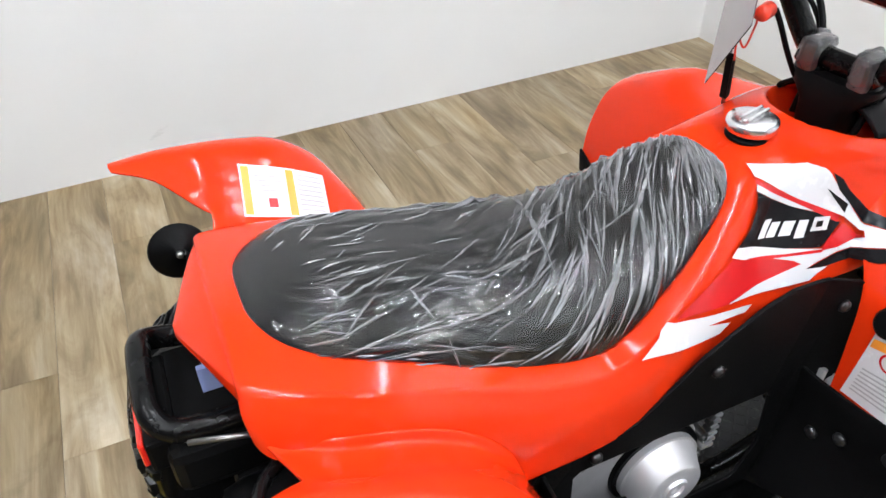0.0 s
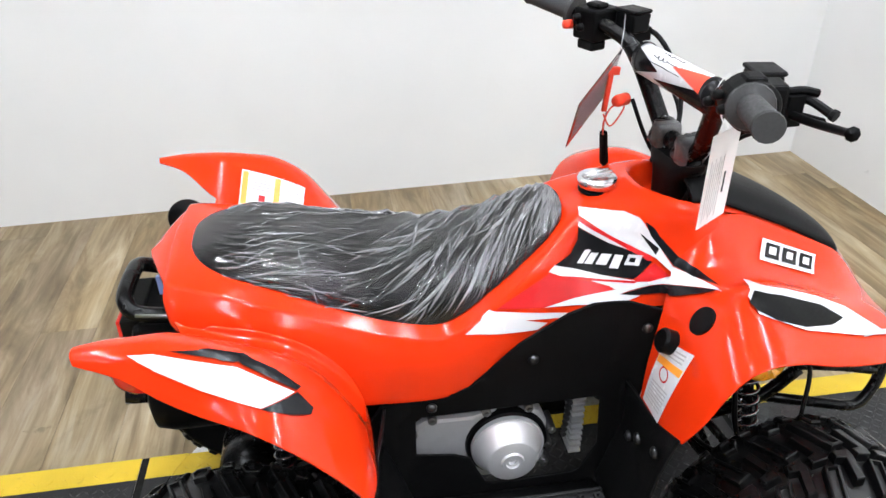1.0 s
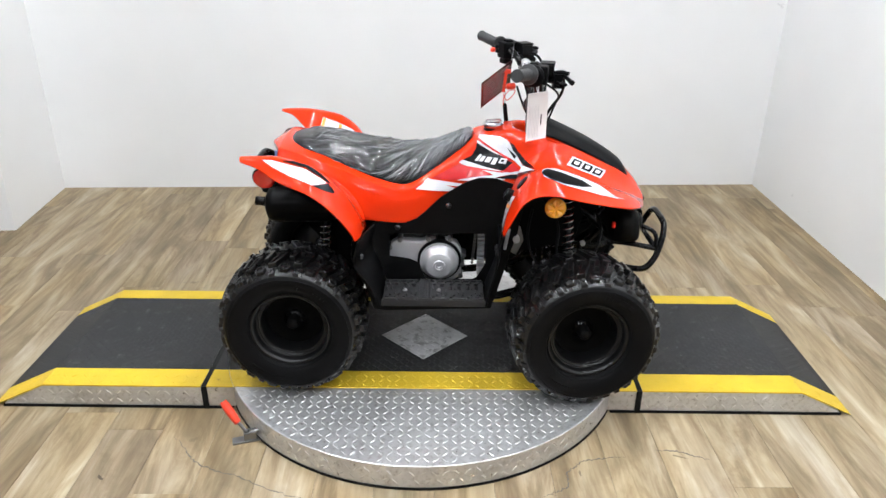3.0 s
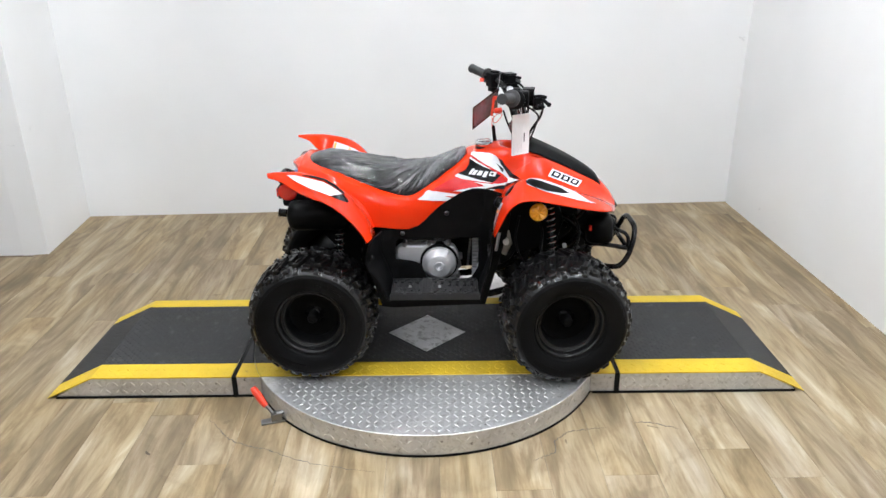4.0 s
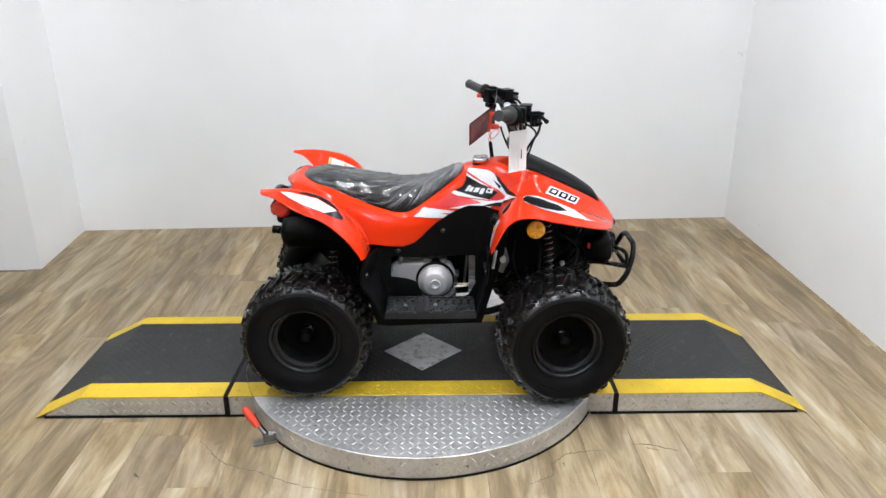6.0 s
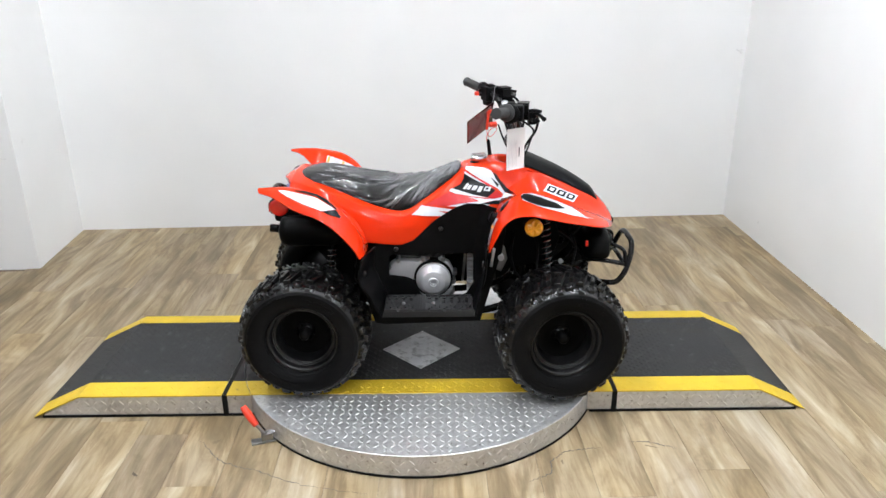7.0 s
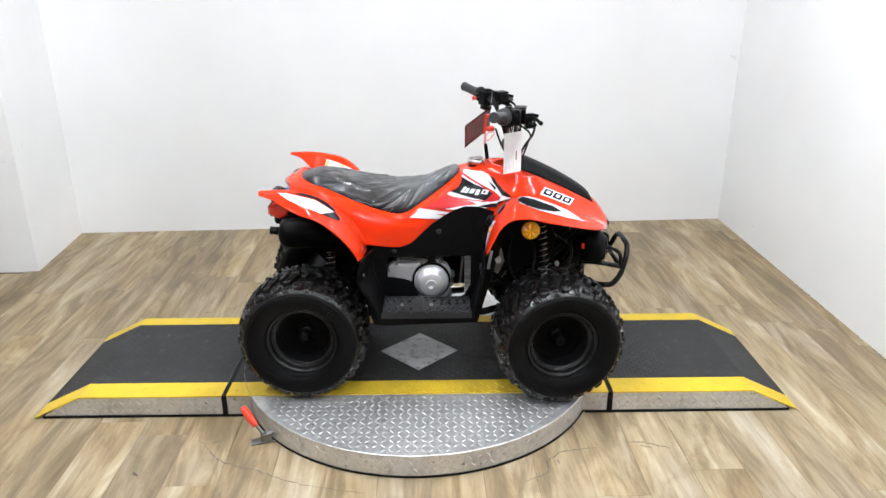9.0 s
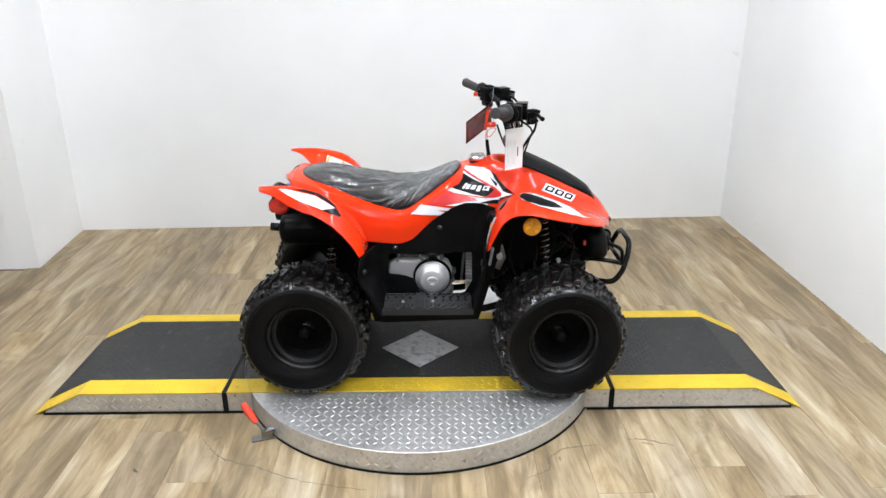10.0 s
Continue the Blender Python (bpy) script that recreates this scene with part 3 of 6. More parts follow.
# the toggle clamp that locks the turntable
clamp = thing("toggle_clamp", "steel toggle clamp with a red grip beside the turntable", "clamp", pose(-0.478, -0.43, 0, 0, 0, 18))
bm = bmesh.new()
box(bm, -0.035, 0.05, -0.014, 0.014, 0.0, 0.006)
box(bm, -0.004, 0.03, -0.011, -0.007, 0.006, 0.03)
box(bm, -0.004, 0.03, 0.007, 0.011, 0.006, 0.03)
part("base", bm, STEEL, clamp, bevel=0.0015)
bm = bmesh.new()
tube(bm, [(0.012, 0, 0.024), (0.045, 0, 0.028), (0.06, 0, 0.018)], 0.006, 8)
tube(bm, [(0.058, 0, 0.03), (0.058, 0, 0.0)], 0.005, 8)
part("plunger", bm, STEEL, clamp, smooth=True)
bm = bmesh.new()
tube(bm, [(0.006, 0, 0.026), (-0.012, 0.014, 0.05), (-0.028, 0.03, 0.075)], 0.005, 8)
part("lever", bm, STEEL, clamp, smooth=True)
bm = bmesh.new()
tube(bm, [(-0.014, 0.016, 0.05), (-0.026, 0.03, 0.068), (-0.04, 0.046, 0.09), (-0.047, 0.054, 0.102)], lambda t: 0.0105 * (0.85 + 0.3 * math.sin(math.pi * t)), 12)
part("grip", bm, RED_TOUCH, clamp, "red rubber grip", smooth=True)


# ---- the quad bike ----
ATV = pose(0.044, 0.038, H + 0.004)
atv = thing("quad_bike", "small red and black quad bike with film-wrapped seat on the turntable", "quad bike", ATV)
XR, XF, YR, YF_, RW = -0.40, 0.398, 0.272, 0.314, 0.205        # axles, half tracks, wheel radius


# body panels: lofted over rails that run from the rear to the front, from the middle outwards
COWL_INNER = [(-0.482, -0.002, 0.632), (-0.462, -0.02, 0.645), (-0.449, -0.029, 0.649), (-0.432, -0.036, 0.652), (-0.34, -0.09, 0.632), (-0.25, -0.1, 0.6), (-0.17, -0.105, 0.568), (-0.09, -0.1, 0.552), (-0.02, -0.085, 0.59), (0.05, -0.062, 0.630), (0.104, 0, 0.660), (0.16, 0, 0.68), (0.22, 0, 0.69), (0.285, 0, 0.692), (0.34, 0, 0.668)]
COWL_SHOULDER = [(-0.4815, -0.006, 0.631), (-0.4615, -0.062, 0.64), (-0.447, -0.098, 0.6425), (-0.433, -0.116, 0.643), (-0.34, -0.135, 0.618), (-0.25, -0.138, 0.582), (-0.17, -0.14, 0.55), (-0.09, -0.136, 0.534), (-0.015, -0.122, 0.57), (0.055, -0.095, 0.622), (0.107, -0.065, 0.660), (0.165, -0.066, 0.672), (0.225, -0.072, 0.68), (0.285, -0.08, 0.672), (0.335, -0.078, 0.645)]
COWL_FLANK = [(-0.4812, -0.008, 0.628), (-0.4605, -0.066, 0.634), (-0.446, -0.104, 0.634), (-0.437, -0.131, 0.62), (-0.34, -0.152, 0.59), (-0.25, -0.155, 0.55), (-0.17, -0.156, 0.51), (-0.085, -0.148, 0.5), (-0.01, -0.139, 0.53), (0.06, -0.116, 0.578), (0.11, -0.088, 0.615), (0.17, -0.095, 0.62), (0.225, -0.1, 0.63), (0.282, -0.108, 0.63), (0.325, -0.105, 0.61)]
COWL_SKIRT = [(-0.48, -0.009, 0.624), (-0.459, -0.068, 0.628), (-0.4445, -0.107, 0.625), (-0.434, -0.14, 0.592), (-0.34, -0.162, 0.545), (-0.25, -0.166, 0.47), (-0.18, -0.162, 0.452), (-0.085, -0.1515, 0.444), (0, -0.145, 0.476), (0.065, -0.134, 0.524), (0.115, -0.13, 0.545), (0.175, -0.13, 0.548), (0.23, -0.132, 0.55), (0.28, -0.134, 0.565), (0.31, -0.132, 0.565)]


def spans(pts, counts):
    """Points along a smooth line through pts, with its own number of steps for each span."""
    p = [Vector(q) for q in pts]
    p = [p[0] * 2 - p[1]] + p + [p[-1] * 2 - p[-2]]
    out = []
    for i, n in zip(range(1, len(p) - 2), counts):
        a, b, c, d = p[i - 1:i + 3]
        out += [0.5 * (2 * b + (c - a) * t + (2 * a - 5 * b + 4 * c - d) * t * t + (3 * b - a - 3 * c + d) * t ** 3) for t in (k / n for k in range(n))]
    return out + [p[-2]]


def cowl_row(inner, shoulder, flank, skirt):
    """One section of the cowl: a crisp edge along the seat that softens towards the tank."""
    soft = spans((inner, shoulder, flank, skirt), (14, 8, 8))
    i, q = Vector(inner), Vector(shoulder)
    mid = i.lerp(q, 0.55) + Vector((0, 0, 0.0012 * min(1.0, (i - q).length / 0.04)))
    crisp = spans((i, mid, q), (7, 7))[:-1] + spans((q, flank, skirt), (8, 8))
    k = min(1.0, max(0.0, (q.x + 0.02) / 0.10))
    return [a.lerp(b, k * k * (3 - 2 * k)) for a, b in zip(crisp, soft)]


lines = [cowl_row(*r) for r in zip(COWL_INNER, COWL_SHOULDER, COWL_FLANK, COWL_SKIRT)]
cols = [catmull([l[j] for l in lines], 10) for j in range(len(lines[0]))]
side_pts = [[c[i] for c in cols] for i in range(len(cols[0]))]
# the hollow in the tank round the steering column, with a soft lip
for row in side_pts:
    for p in row:
        k = min(1.0, max(0.0, (1.0 - math.hypot((p.x - 0.277) / 0.072, p.y / 0.077)) / 0.32))
        p.z -= 0.042 * k * k * (3 - 2 * k)
bm = bmesh.new()
grid(bm, side_pts)
grid(bm, side_pts, True)
# tail piece across the middle, behind the seat
tail = []
for row in side_pts[:41]:
    p = row[0]
    tail.append([Vector((p.x, p.y + (-2 * p.y) * k / 8, p.z + 0.0015 * math.sin(math.pi * k / 8))) for k in range(9)])
grid(bm, tail)
bmesh.ops.remove_doubles(bm, verts=bm.verts[:], dist=0.0006)
body = part("seat_cowl", bm, RED, atv, "glossy red plastic", smooth=True)
thick(body, 0.004, 0.0012, 0.0)

REAR_ROOT = [(-0.505, -0.236, 0.650), (-0.462, -0.196, 0.626), (-0.437, -0.1385, 0.604), (-0.375, -0.150, 0.598), (-0.325, -0.1545, 0.586), (-0.275, -0.157, 0.560), (-0.235, -0.160, 0.520), (-0.217, -0.162, 0.482), (-0.209, -0.163, 0.452)]
REAR_FILLET = [(-0.507, -0.242, 0.654), (-0.464, -0.208, 0.634), (-0.430, -0.152, 0.601), (-0.375, -0.160, 0.588), (-0.325, -0.164, 0.575), (-0.275, -0.168, 0.547), (-0.237, -0.172, 0.507), (-0.214, -0.176, 0.469), (-0.206, -0.178, 0.444)]
REAR_INNER = [(-0.51, -0.249, 0.66), (-0.468, -0.226, 0.650), (-0.42, -0.19, 0.616), (-0.375, -0.192, 0.601), (-0.325, -0.195, 0.588), (-0.275, -0.203, 0.563), (-0.239, -0.208, 0.520), (-0.213, -0.213, 0.477), (-0.204, -0.214, 0.448)]
REAR_CREST = [(-0.512, -0.257, 0.663), (-0.468, -0.252, 0.664), (-0.42, -0.238, 0.658), (-0.375, -0.24, 0.645), (-0.325, -0.242, 0.626), (-0.277, -0.248, 0.595), (-0.24, -0.255, 0.548), (-0.214, -0.26, 0.497), (-0.204, -0.262, 0.459)]
REAR_OUTER = [(-0.512, -0.266, 0.661), (-0.468, -0.272, 0.662), (-0.42, -0.274, 0.66), (-0.375, -0.282, 0.652), (-0.325, -0.288, 0.638), (-0.28, -0.296, 0.603), (-0.245, -0.305, 0.552), (-0.216, -0.31, 0.503), (-0.204, -0.31, 0.466)]
REAR_EDGE = [(-0.509, -0.272, 0.653), (-0.464, -0.286, 0.641), (-0.42, -0.302, 0.617), (-0.38, -0.318, 0.603), (-0.335, -0.338, 0.594), (-0.293, -0.35, 0.571), (-0.254, -0.355, 0.535), (-0.226, -0.355, 0.499), (-0.212, -0.35, 0.47)]
REAR_FENDER = list(zip(REAR_ROOT, REAR_FILLET, REAR_INNER, REAR_CREST, REAR_OUTER, REAR_EDGE))
FRONT_ROOT = [(0.18, -0.192, 0.425), (0.186, -0.185, 0.49), (0.205, -0.165, 0.555), (0.24, -0.115, 0.606), (0.29, -0.092, 0.652), (0.345, -0.08, 0.655), (0.43, -0.076, 0.617), (0.51, -0.068, 0.577), (0.565, -0.05, 0.535), (0.598, -0.03, 0.5)]
FRONT_INNER = [(0.177, -0.22, 0.432), (0.184, -0.22, 0.497), (0.206, -0.2, 0.562), (0.243, -0.15, 0.602), (0.292, -0.135, 0.613), (0.35, -0.12, 0.616), (0.43, -0.112, 0.582), (0.51, -0.1, 0.552), (0.563, -0.08, 0.522), (0.594, -0.06, 0.496)]
FRONT_VALLEY = [(0.173, -0.25, 0.444), (0.183, -0.255, 0.505), (0.207, -0.24, 0.569), (0.246, -0.195, 0.608), (0.294, -0.18, 0.608), (0.35, -0.165, 0.598), (0.43, -0.155, 0.569), (0.51, -0.14, 0.541), (0.56, -0.115, 0.515), (0.588, -0.09, 0.494)]
FRONT_CREST = [(0.17, -0.285, 0.458), (0.184, -0.29, 0.512), (0.21, -0.28, 0.573), (0.248, -0.255, 0.618), (0.296, -0.24, 0.628), (0.35, -0.228, 0.612), (0.43, -0.222, 0.58), (0.51, -0.2, 0.546), (0.556, -0.16, 0.517), (0.58, -0.13, 0.495)]
FRONT_EDGE = [(0.173, -0.325, 0.478), (0.189, -0.336, 0.518), (0.214, -0.338, 0.565), (0.25, -0.333, 0.588), (0.3, -0.33, 0.59), (0.35, -0.33, 0.58), (0.43, -0.312, 0.56), (0.505, -0.276, 0.538), (0.546, -0.218, 0.518), (0.566, -0.17, 0.5)]
FRONT_FENDER = list(zip(FRONT_ROOT, FRONT_INNER, FRONT_VALLEY, FRONT_CREST, FRONT_EDGE))
fender_pts = {}
for nm, rows in (("rear_fender", REAR_FENDER), ("front_fender", FRONT_FENDER)):
    pts = patch_points(rows, 7, 5)
    fender_pts[nm] = pts
    for mirror in (False, True):
        bm = bmesh.new()
        grid(bm, pts, mirror, (lambda i, j: i >= 14 or j >= 10) if nm == "rear_fender" else None)      # the horn stands free of the cowl
        thick(part(nm, bm, RED, atv, "glossy red plastic", smooth=True), 0.004, 0.0012, 0.0)

# nose between the front fenders, and the black cover on it
HOOD = [(0.285, 0.080, 0.674, 0.695), (0.345, 0.080, 0.655, 0.682), (0.43, 0.076, 0.617, 0.640), (0.51, 0.068, 0.577, 0.597), (0.565, 0.050, 0.535, 0.548), (0.598, 0.030, 0.500, 0.505), (0.608, 0.022, 0.482, 0.485)]
bm = bmesh.new()
grid(bm, patch_points([[(x, -w, z0), (x, -w * 0.6, z0 + (z1 - z0) * 0.75), (x, 0, z1), (x, w * 0.6, z0 + (z1 - z0) * 0.75), (x, w, z0)] for x, w, z0, z1 in HOOD], 5, 4))
thick(part("nose", bm, RED, atv, "glossy red plastic", smooth=True), 0.004)
COVER = [(0.27, 0.076, 0.683, 0.706), (0.31, 0.080, 0.680, 0.706), (0.36, 0.080, 0.660, 0.686), (0.43, 0.077, 0.628, 0.652), (0.49, 0.070, 0.595, 0.617), (0.53, 0.060, 0.572, 0.588), (0.545, 0.052, 0.557, 0.566)]
bm = bmesh.new()
grid(bm, patch_points([[(x, -w, z0 - 0.004), (x, -w * 0.93, z0 + 0.004), (x, -w * 0.6, z0 + (z1 - z0) * 0.8), (x, 0, z1), (x, w * 0.6, z0 + (z1 - z0) * 0.8), (x, w * 0.93, z0 + 0.004), (x, w, z0 - 0.004)] for x, w, z0, z1 in COVER], 6, 4))
thick(part("nose_cover", bm, BLACK_PLASTIC, atv, "grained black plastic", smooth=True), 0.006, 0.002)

# lamp housing under the nose
def squared(c):
    return math.copysign(abs(c) ** 0.55, c)


bm = bmesh.new()
rows = []
for y, k in ((-0.125, 0.25), (-0.118, 0.7), (-0.09, 0.95), (-0.04, 1.0), (0.04, 1.0), (0.09, 0.95), (0.118, 0.7), (0.125, 0.25)):
    rows.append([Vector((0.547 + (0.047 - 0.010 * math.sin(a)) * k * squared(math.cos(a)), y, 0.412 + 0.056 * k * squared(math.sin(a)))) for a in [2 * math.pi * i / 16 for i in range(17)]])
vs = grid(bm, rows)
bm.faces.new(vs[0][:-1])
bm.faces.new(vs[-1][:-1])
bmesh.ops.remove_doubles(bm, verts=bm.verts[:], dist=0.0004)
part("headlamp_housing", bm, BLACK_SATIN, atv, "black plastic lamp housing", smooth=True)
for s in (-1, 1):
    bm = bmesh.new()
    revolve(bm, [(0.0005, 0.008), (0.02, 0.006), (0.026, 0.0), (0.026, -0.008), (0.0005, -0.008)], 24, pose(0.592, s * 0.07, 0.420, 0, 0, -90))
    part("headlamp_lens", bm, BLACK_DECAL, atv, "dark glossy round headlamp", smooth=True)
for s in (-1, 1):
    bm = bmesh.new()
    tube(bm, [(0.5, s * 0.05, 0.47), (0.46, s * 0.06, 0.43), (0.40, s * 0.05, 0.40)], 0.008, 8)
    part("lamp_bracket", bm, BLACK_METAL, atv, smooth=True)

bm = bmesh.new()
grid(bm, patch_points([[(x, y, z) for y in (-w, -w * 0.5, 0, w * 0.5, w)] for x, w, z in ((0.588, 0.034, 0.498), (0.600, 0.030, 0.486), (0.607, 0.024, 0.474), (0.602, 0.022, 0.464))], 4, 2))
thick(part("nose_tip", bm, BLACK_SATIN, atv, "black plastic nose tip", smooth=True), 0.006, 0.002, 1.0)

# seat, and the film over it
SEAT = [(-0.43, 0.012, 0.648, 0.642), (-0.42, 0.052, 0.655, 0.638), (-0.395, 0.084, 0.661, 0.630), (-0.35, 0.108, 0.662, 0.610), (-0.27, 0.120, 0.650, 0.578), (-0.18, 0.124, 0.632, 0.545), (-0.11, 0.121, 0.624, 0.530), (-0.05, 0.112, 0.625, 0.545), (0.0, 0.098, 0.633, 0.585), (0.045, 0.081, 0.652, 0.626), (0.070, 0.068, 0.664, 0.640), (0.086, 0.054, 0.671, 0.650), (0.094, 0.036, 0.673, 0.656), (0.098, 0.010, 0.671, 0.660)]


def seat_section(x, w, top, low, out=0.0):
    w, top = w + out, top + out
    h = top - low
    half = [(0, top), (0.4 * w, top - 0.03 * h), (0.68 * w, top - 0.13 * h), (0.87 * w, top - 0.34 * h), (0.97 * w, top - 0.62 * h), (w, low)]
    return [(x, -y, z) for y, z in half[::-1]] + [(x, y, z) for y, z in half[1:]]


bm = bmesh.new()
grid(bm, patch_points([seat_section(*s) for s in SEAT], 4, 3))
seat = part("seat", bm, VINYL, atv, "black vinyl cushion", smooth=True)
film_pts = patch_points([seat_section(*q, out=0.0) for q in SEAT], 30, 18)
film_top = []


def ridge(v, sharp):
    return max(0.0, 1 - abs(noise.noise(v)) * 2.0) ** sharp


for row in film_pts:
    n = len(row)
    arc, new_row = 0.0, []
    for k, p in enumerate(row):
        if k:
            arc += (p - row[k - 1]).length
        a = (arc if k < n else arc)
        f = min(1.0, max(0.0, (p.x + 0.26) / 0.16))                     # 0 at the tail, 1 towards the tank
        across = (0.82 * p.x - 0.58 * a) * f + (0.30 * p.x - 0.95 * a) * (1 - f)
        along = (0.58 * p.x + 0.82 * a) * f + (0.95 * p.x + 0.30 * a) * (1 - f)
        warp = 0.012 * noise.noise(Vector((p.x * 9, a * 9, 2)))
        u, w = across + warp, along + 0.02 * noise.noise(Vector((p.x * 7, a * 7, 5)))
        big = (0.45 + 0.55 * f) * ridge(Vector((u * 58, w * 5, 0.3)), 2.6) * max(0.25, 0.6 + noise.noise(Vector((p.x * 5 + 3, a * 6, 1))))
        mid_ = ridge(Vector((u * 115, w * 14, 7.1)), 2) * max(0.1, 0.5 + noise.noise(Vector((p.x * 8, a * 8, 9))))
        cross_ = ridge(Vector((w * 70, u * 26, 5.7)), 3) * max(0.0, 0.15 + noise.noise(Vector((p.x * 11, a * 11, 4))))
        small_ = ridge(Vector((u * 230 + w * 40, w * 45, 3.3)), 1.6) * max(0.0, 0.35 + noise.noise(Vector((p.x * 13, a * 13, 6))))
        dent = 0.0062 * big * (0.45 + 0.55 * min(1.0, abs(2.0 * k / (n - 1) - 0.95) * 1.6)) + 0.0022 * mid_ + 0.0011 * cross_ + 0.0006 * small_
        dent *= max(0.03, min(1.0, (0.086 - p.x) / 0.05)) * max(0.05, min(1.0, (p.x + 0.42) / 0.07))
        c = Vector((p.x, p.y * 0.3, p.z - 0.12))
        new_row.append(p + (p - c).normalized() * (dent * (0.35 if k < 3 or k > n - 4 else 1.0) + 0.0006))
    film_top.append(new_row)
bm = bmesh.new()
grid(bm, film_top)
film = part("film_wrap", bm, FILM, seat, "crumpled clear plastic film", smooth=True)
# sharp folds in the film, coloured pale for the glints on them: long slanted ones towards the tank, lying flatter and
# more mixed at the tail
folds = random.Random(11)
bm = bmesh.new()
NI, NJ = len(film_top) - 1, len(film_top[0]) - 1


def on_film(i, j):
    i, j = min(max(i, 0), NI - 1e-3), min(max(j, 0), NJ - 1e-3)
    a, b, u, v = int(i), int(j), i % 1, j % 1
    p = film_top[a][b].lerp(film_top[a + 1][b], u).lerp(film_top[a][b + 1].lerp(film_top[a + 1][b + 1], u), v)
    nrm = (film_top[a + 1][b] - film_top[a][b]).cross(film_top[a][b + 1] - film_top[a][b])
    return p, (nrm if nrm.z > 0 or nrm.dot(p - Vector((p.x, 0, p.z - 0.1))) > 0 else -nrm).normalized()


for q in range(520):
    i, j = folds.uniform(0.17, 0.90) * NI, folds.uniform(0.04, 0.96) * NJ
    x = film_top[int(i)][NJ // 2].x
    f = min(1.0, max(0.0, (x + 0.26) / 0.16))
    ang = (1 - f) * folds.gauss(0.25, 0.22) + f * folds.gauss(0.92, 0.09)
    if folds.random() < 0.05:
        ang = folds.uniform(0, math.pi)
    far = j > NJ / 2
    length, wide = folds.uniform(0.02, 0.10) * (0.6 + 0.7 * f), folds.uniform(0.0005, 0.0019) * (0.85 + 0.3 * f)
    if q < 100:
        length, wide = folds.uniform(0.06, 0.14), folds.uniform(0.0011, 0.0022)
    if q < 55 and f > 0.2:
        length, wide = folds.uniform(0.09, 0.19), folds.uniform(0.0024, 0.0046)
    steps = 12
    bend = folds.uniform(-0.3, 0.3)
    line = []
    for k in range(steps + 1):
        p, nrm = on_film(i, j)
        line.append((p, nrm))
        ai = (film_top[min(int(i) + 1, NI)][min(max(int(j), 0), NJ)] - film_top[min(max(int(i), 0), NI - 1)][min(max(int(j), 0), NJ)]).length
        aj = (film_top[min(max(int(i), 0), NI)][min(int(j) + 1, NJ)] - film_top[min(max(int(i), 0), NI)][min(max(int(j), 0), NJ - 1)]).length
        d = ang + bend * k / steps
        i += length / steps * math.cos(d) / max(ai, 0.0008)
        j += length / steps * math.sin(d) / max(aj, 0.0008)
        if not (0.03 * NI < i < 0.92 * NI and 0.03 * NJ < j < 0.97 * NJ):
            break
    if len(line) < 4:
        continue
    vs = []
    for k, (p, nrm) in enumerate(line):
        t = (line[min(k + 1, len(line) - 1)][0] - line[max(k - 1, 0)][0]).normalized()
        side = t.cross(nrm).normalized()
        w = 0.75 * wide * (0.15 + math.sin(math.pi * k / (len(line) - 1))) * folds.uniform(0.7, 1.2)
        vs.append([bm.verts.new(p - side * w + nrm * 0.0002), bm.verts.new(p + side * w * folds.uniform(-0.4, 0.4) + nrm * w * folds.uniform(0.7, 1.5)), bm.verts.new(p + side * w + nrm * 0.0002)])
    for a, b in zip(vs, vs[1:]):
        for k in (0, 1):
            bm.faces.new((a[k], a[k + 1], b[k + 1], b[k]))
tagged(part("film_fold", bm, FILM_FOLD, film, "sharp folds in clear film, painted pale for glints"), kind="stuff")


# black side panels with a window for the engine
OUT = [(-0.188, 0.442), (-0.176, 0.443), (-0.13, 0.445), (-0.084, 0.447), (-0.062, 0.455), (-0.041, 0.473), (-0.018, 0.497), (0.008, 0.522), (0.043, 0.545), (0.075, 0.565), (0.111, 0.578), (0.16, 0.577), (0.205, 0.564),
       (0.23, 0.54), (0.235, 0.49), (0.225, 0.42), (0.205, 0.35), (0.18, 0.26), (0.157, 0.176)]
OUT_LOW = [(0.157, 0.176), (-0.153, 0.166), (-0.19, 0.174), (-0.212, 0.25), (-0.235, 0.35), (-0.213, 0.405), (-0.188, 0.442)]
WINDOW = [(-0.13, 0.408), (-0.139, 0.40), (-0.14, 0.340), (-0.085, 0.332), (-0.06, 0.322), (-0.048, 0.295), (-0.036, 0.272), (-0.025, 0.268), (0.10, 0.270), (0.112, 0.276), (0.137, 0.318), (0.136, 0.40), (0.13, 0.41)]


def panel_y(x, z):
    """How far out the side panel stands."""
    return 0.154 + 0.017 * max(0.0, min(1.0, (0.40 - z) / 0.2)) + 0.012 * max(0.0, (-0.15 - x) / 0.08) + 0.01 * max(0.0, (x - 0.15) / 0.06)


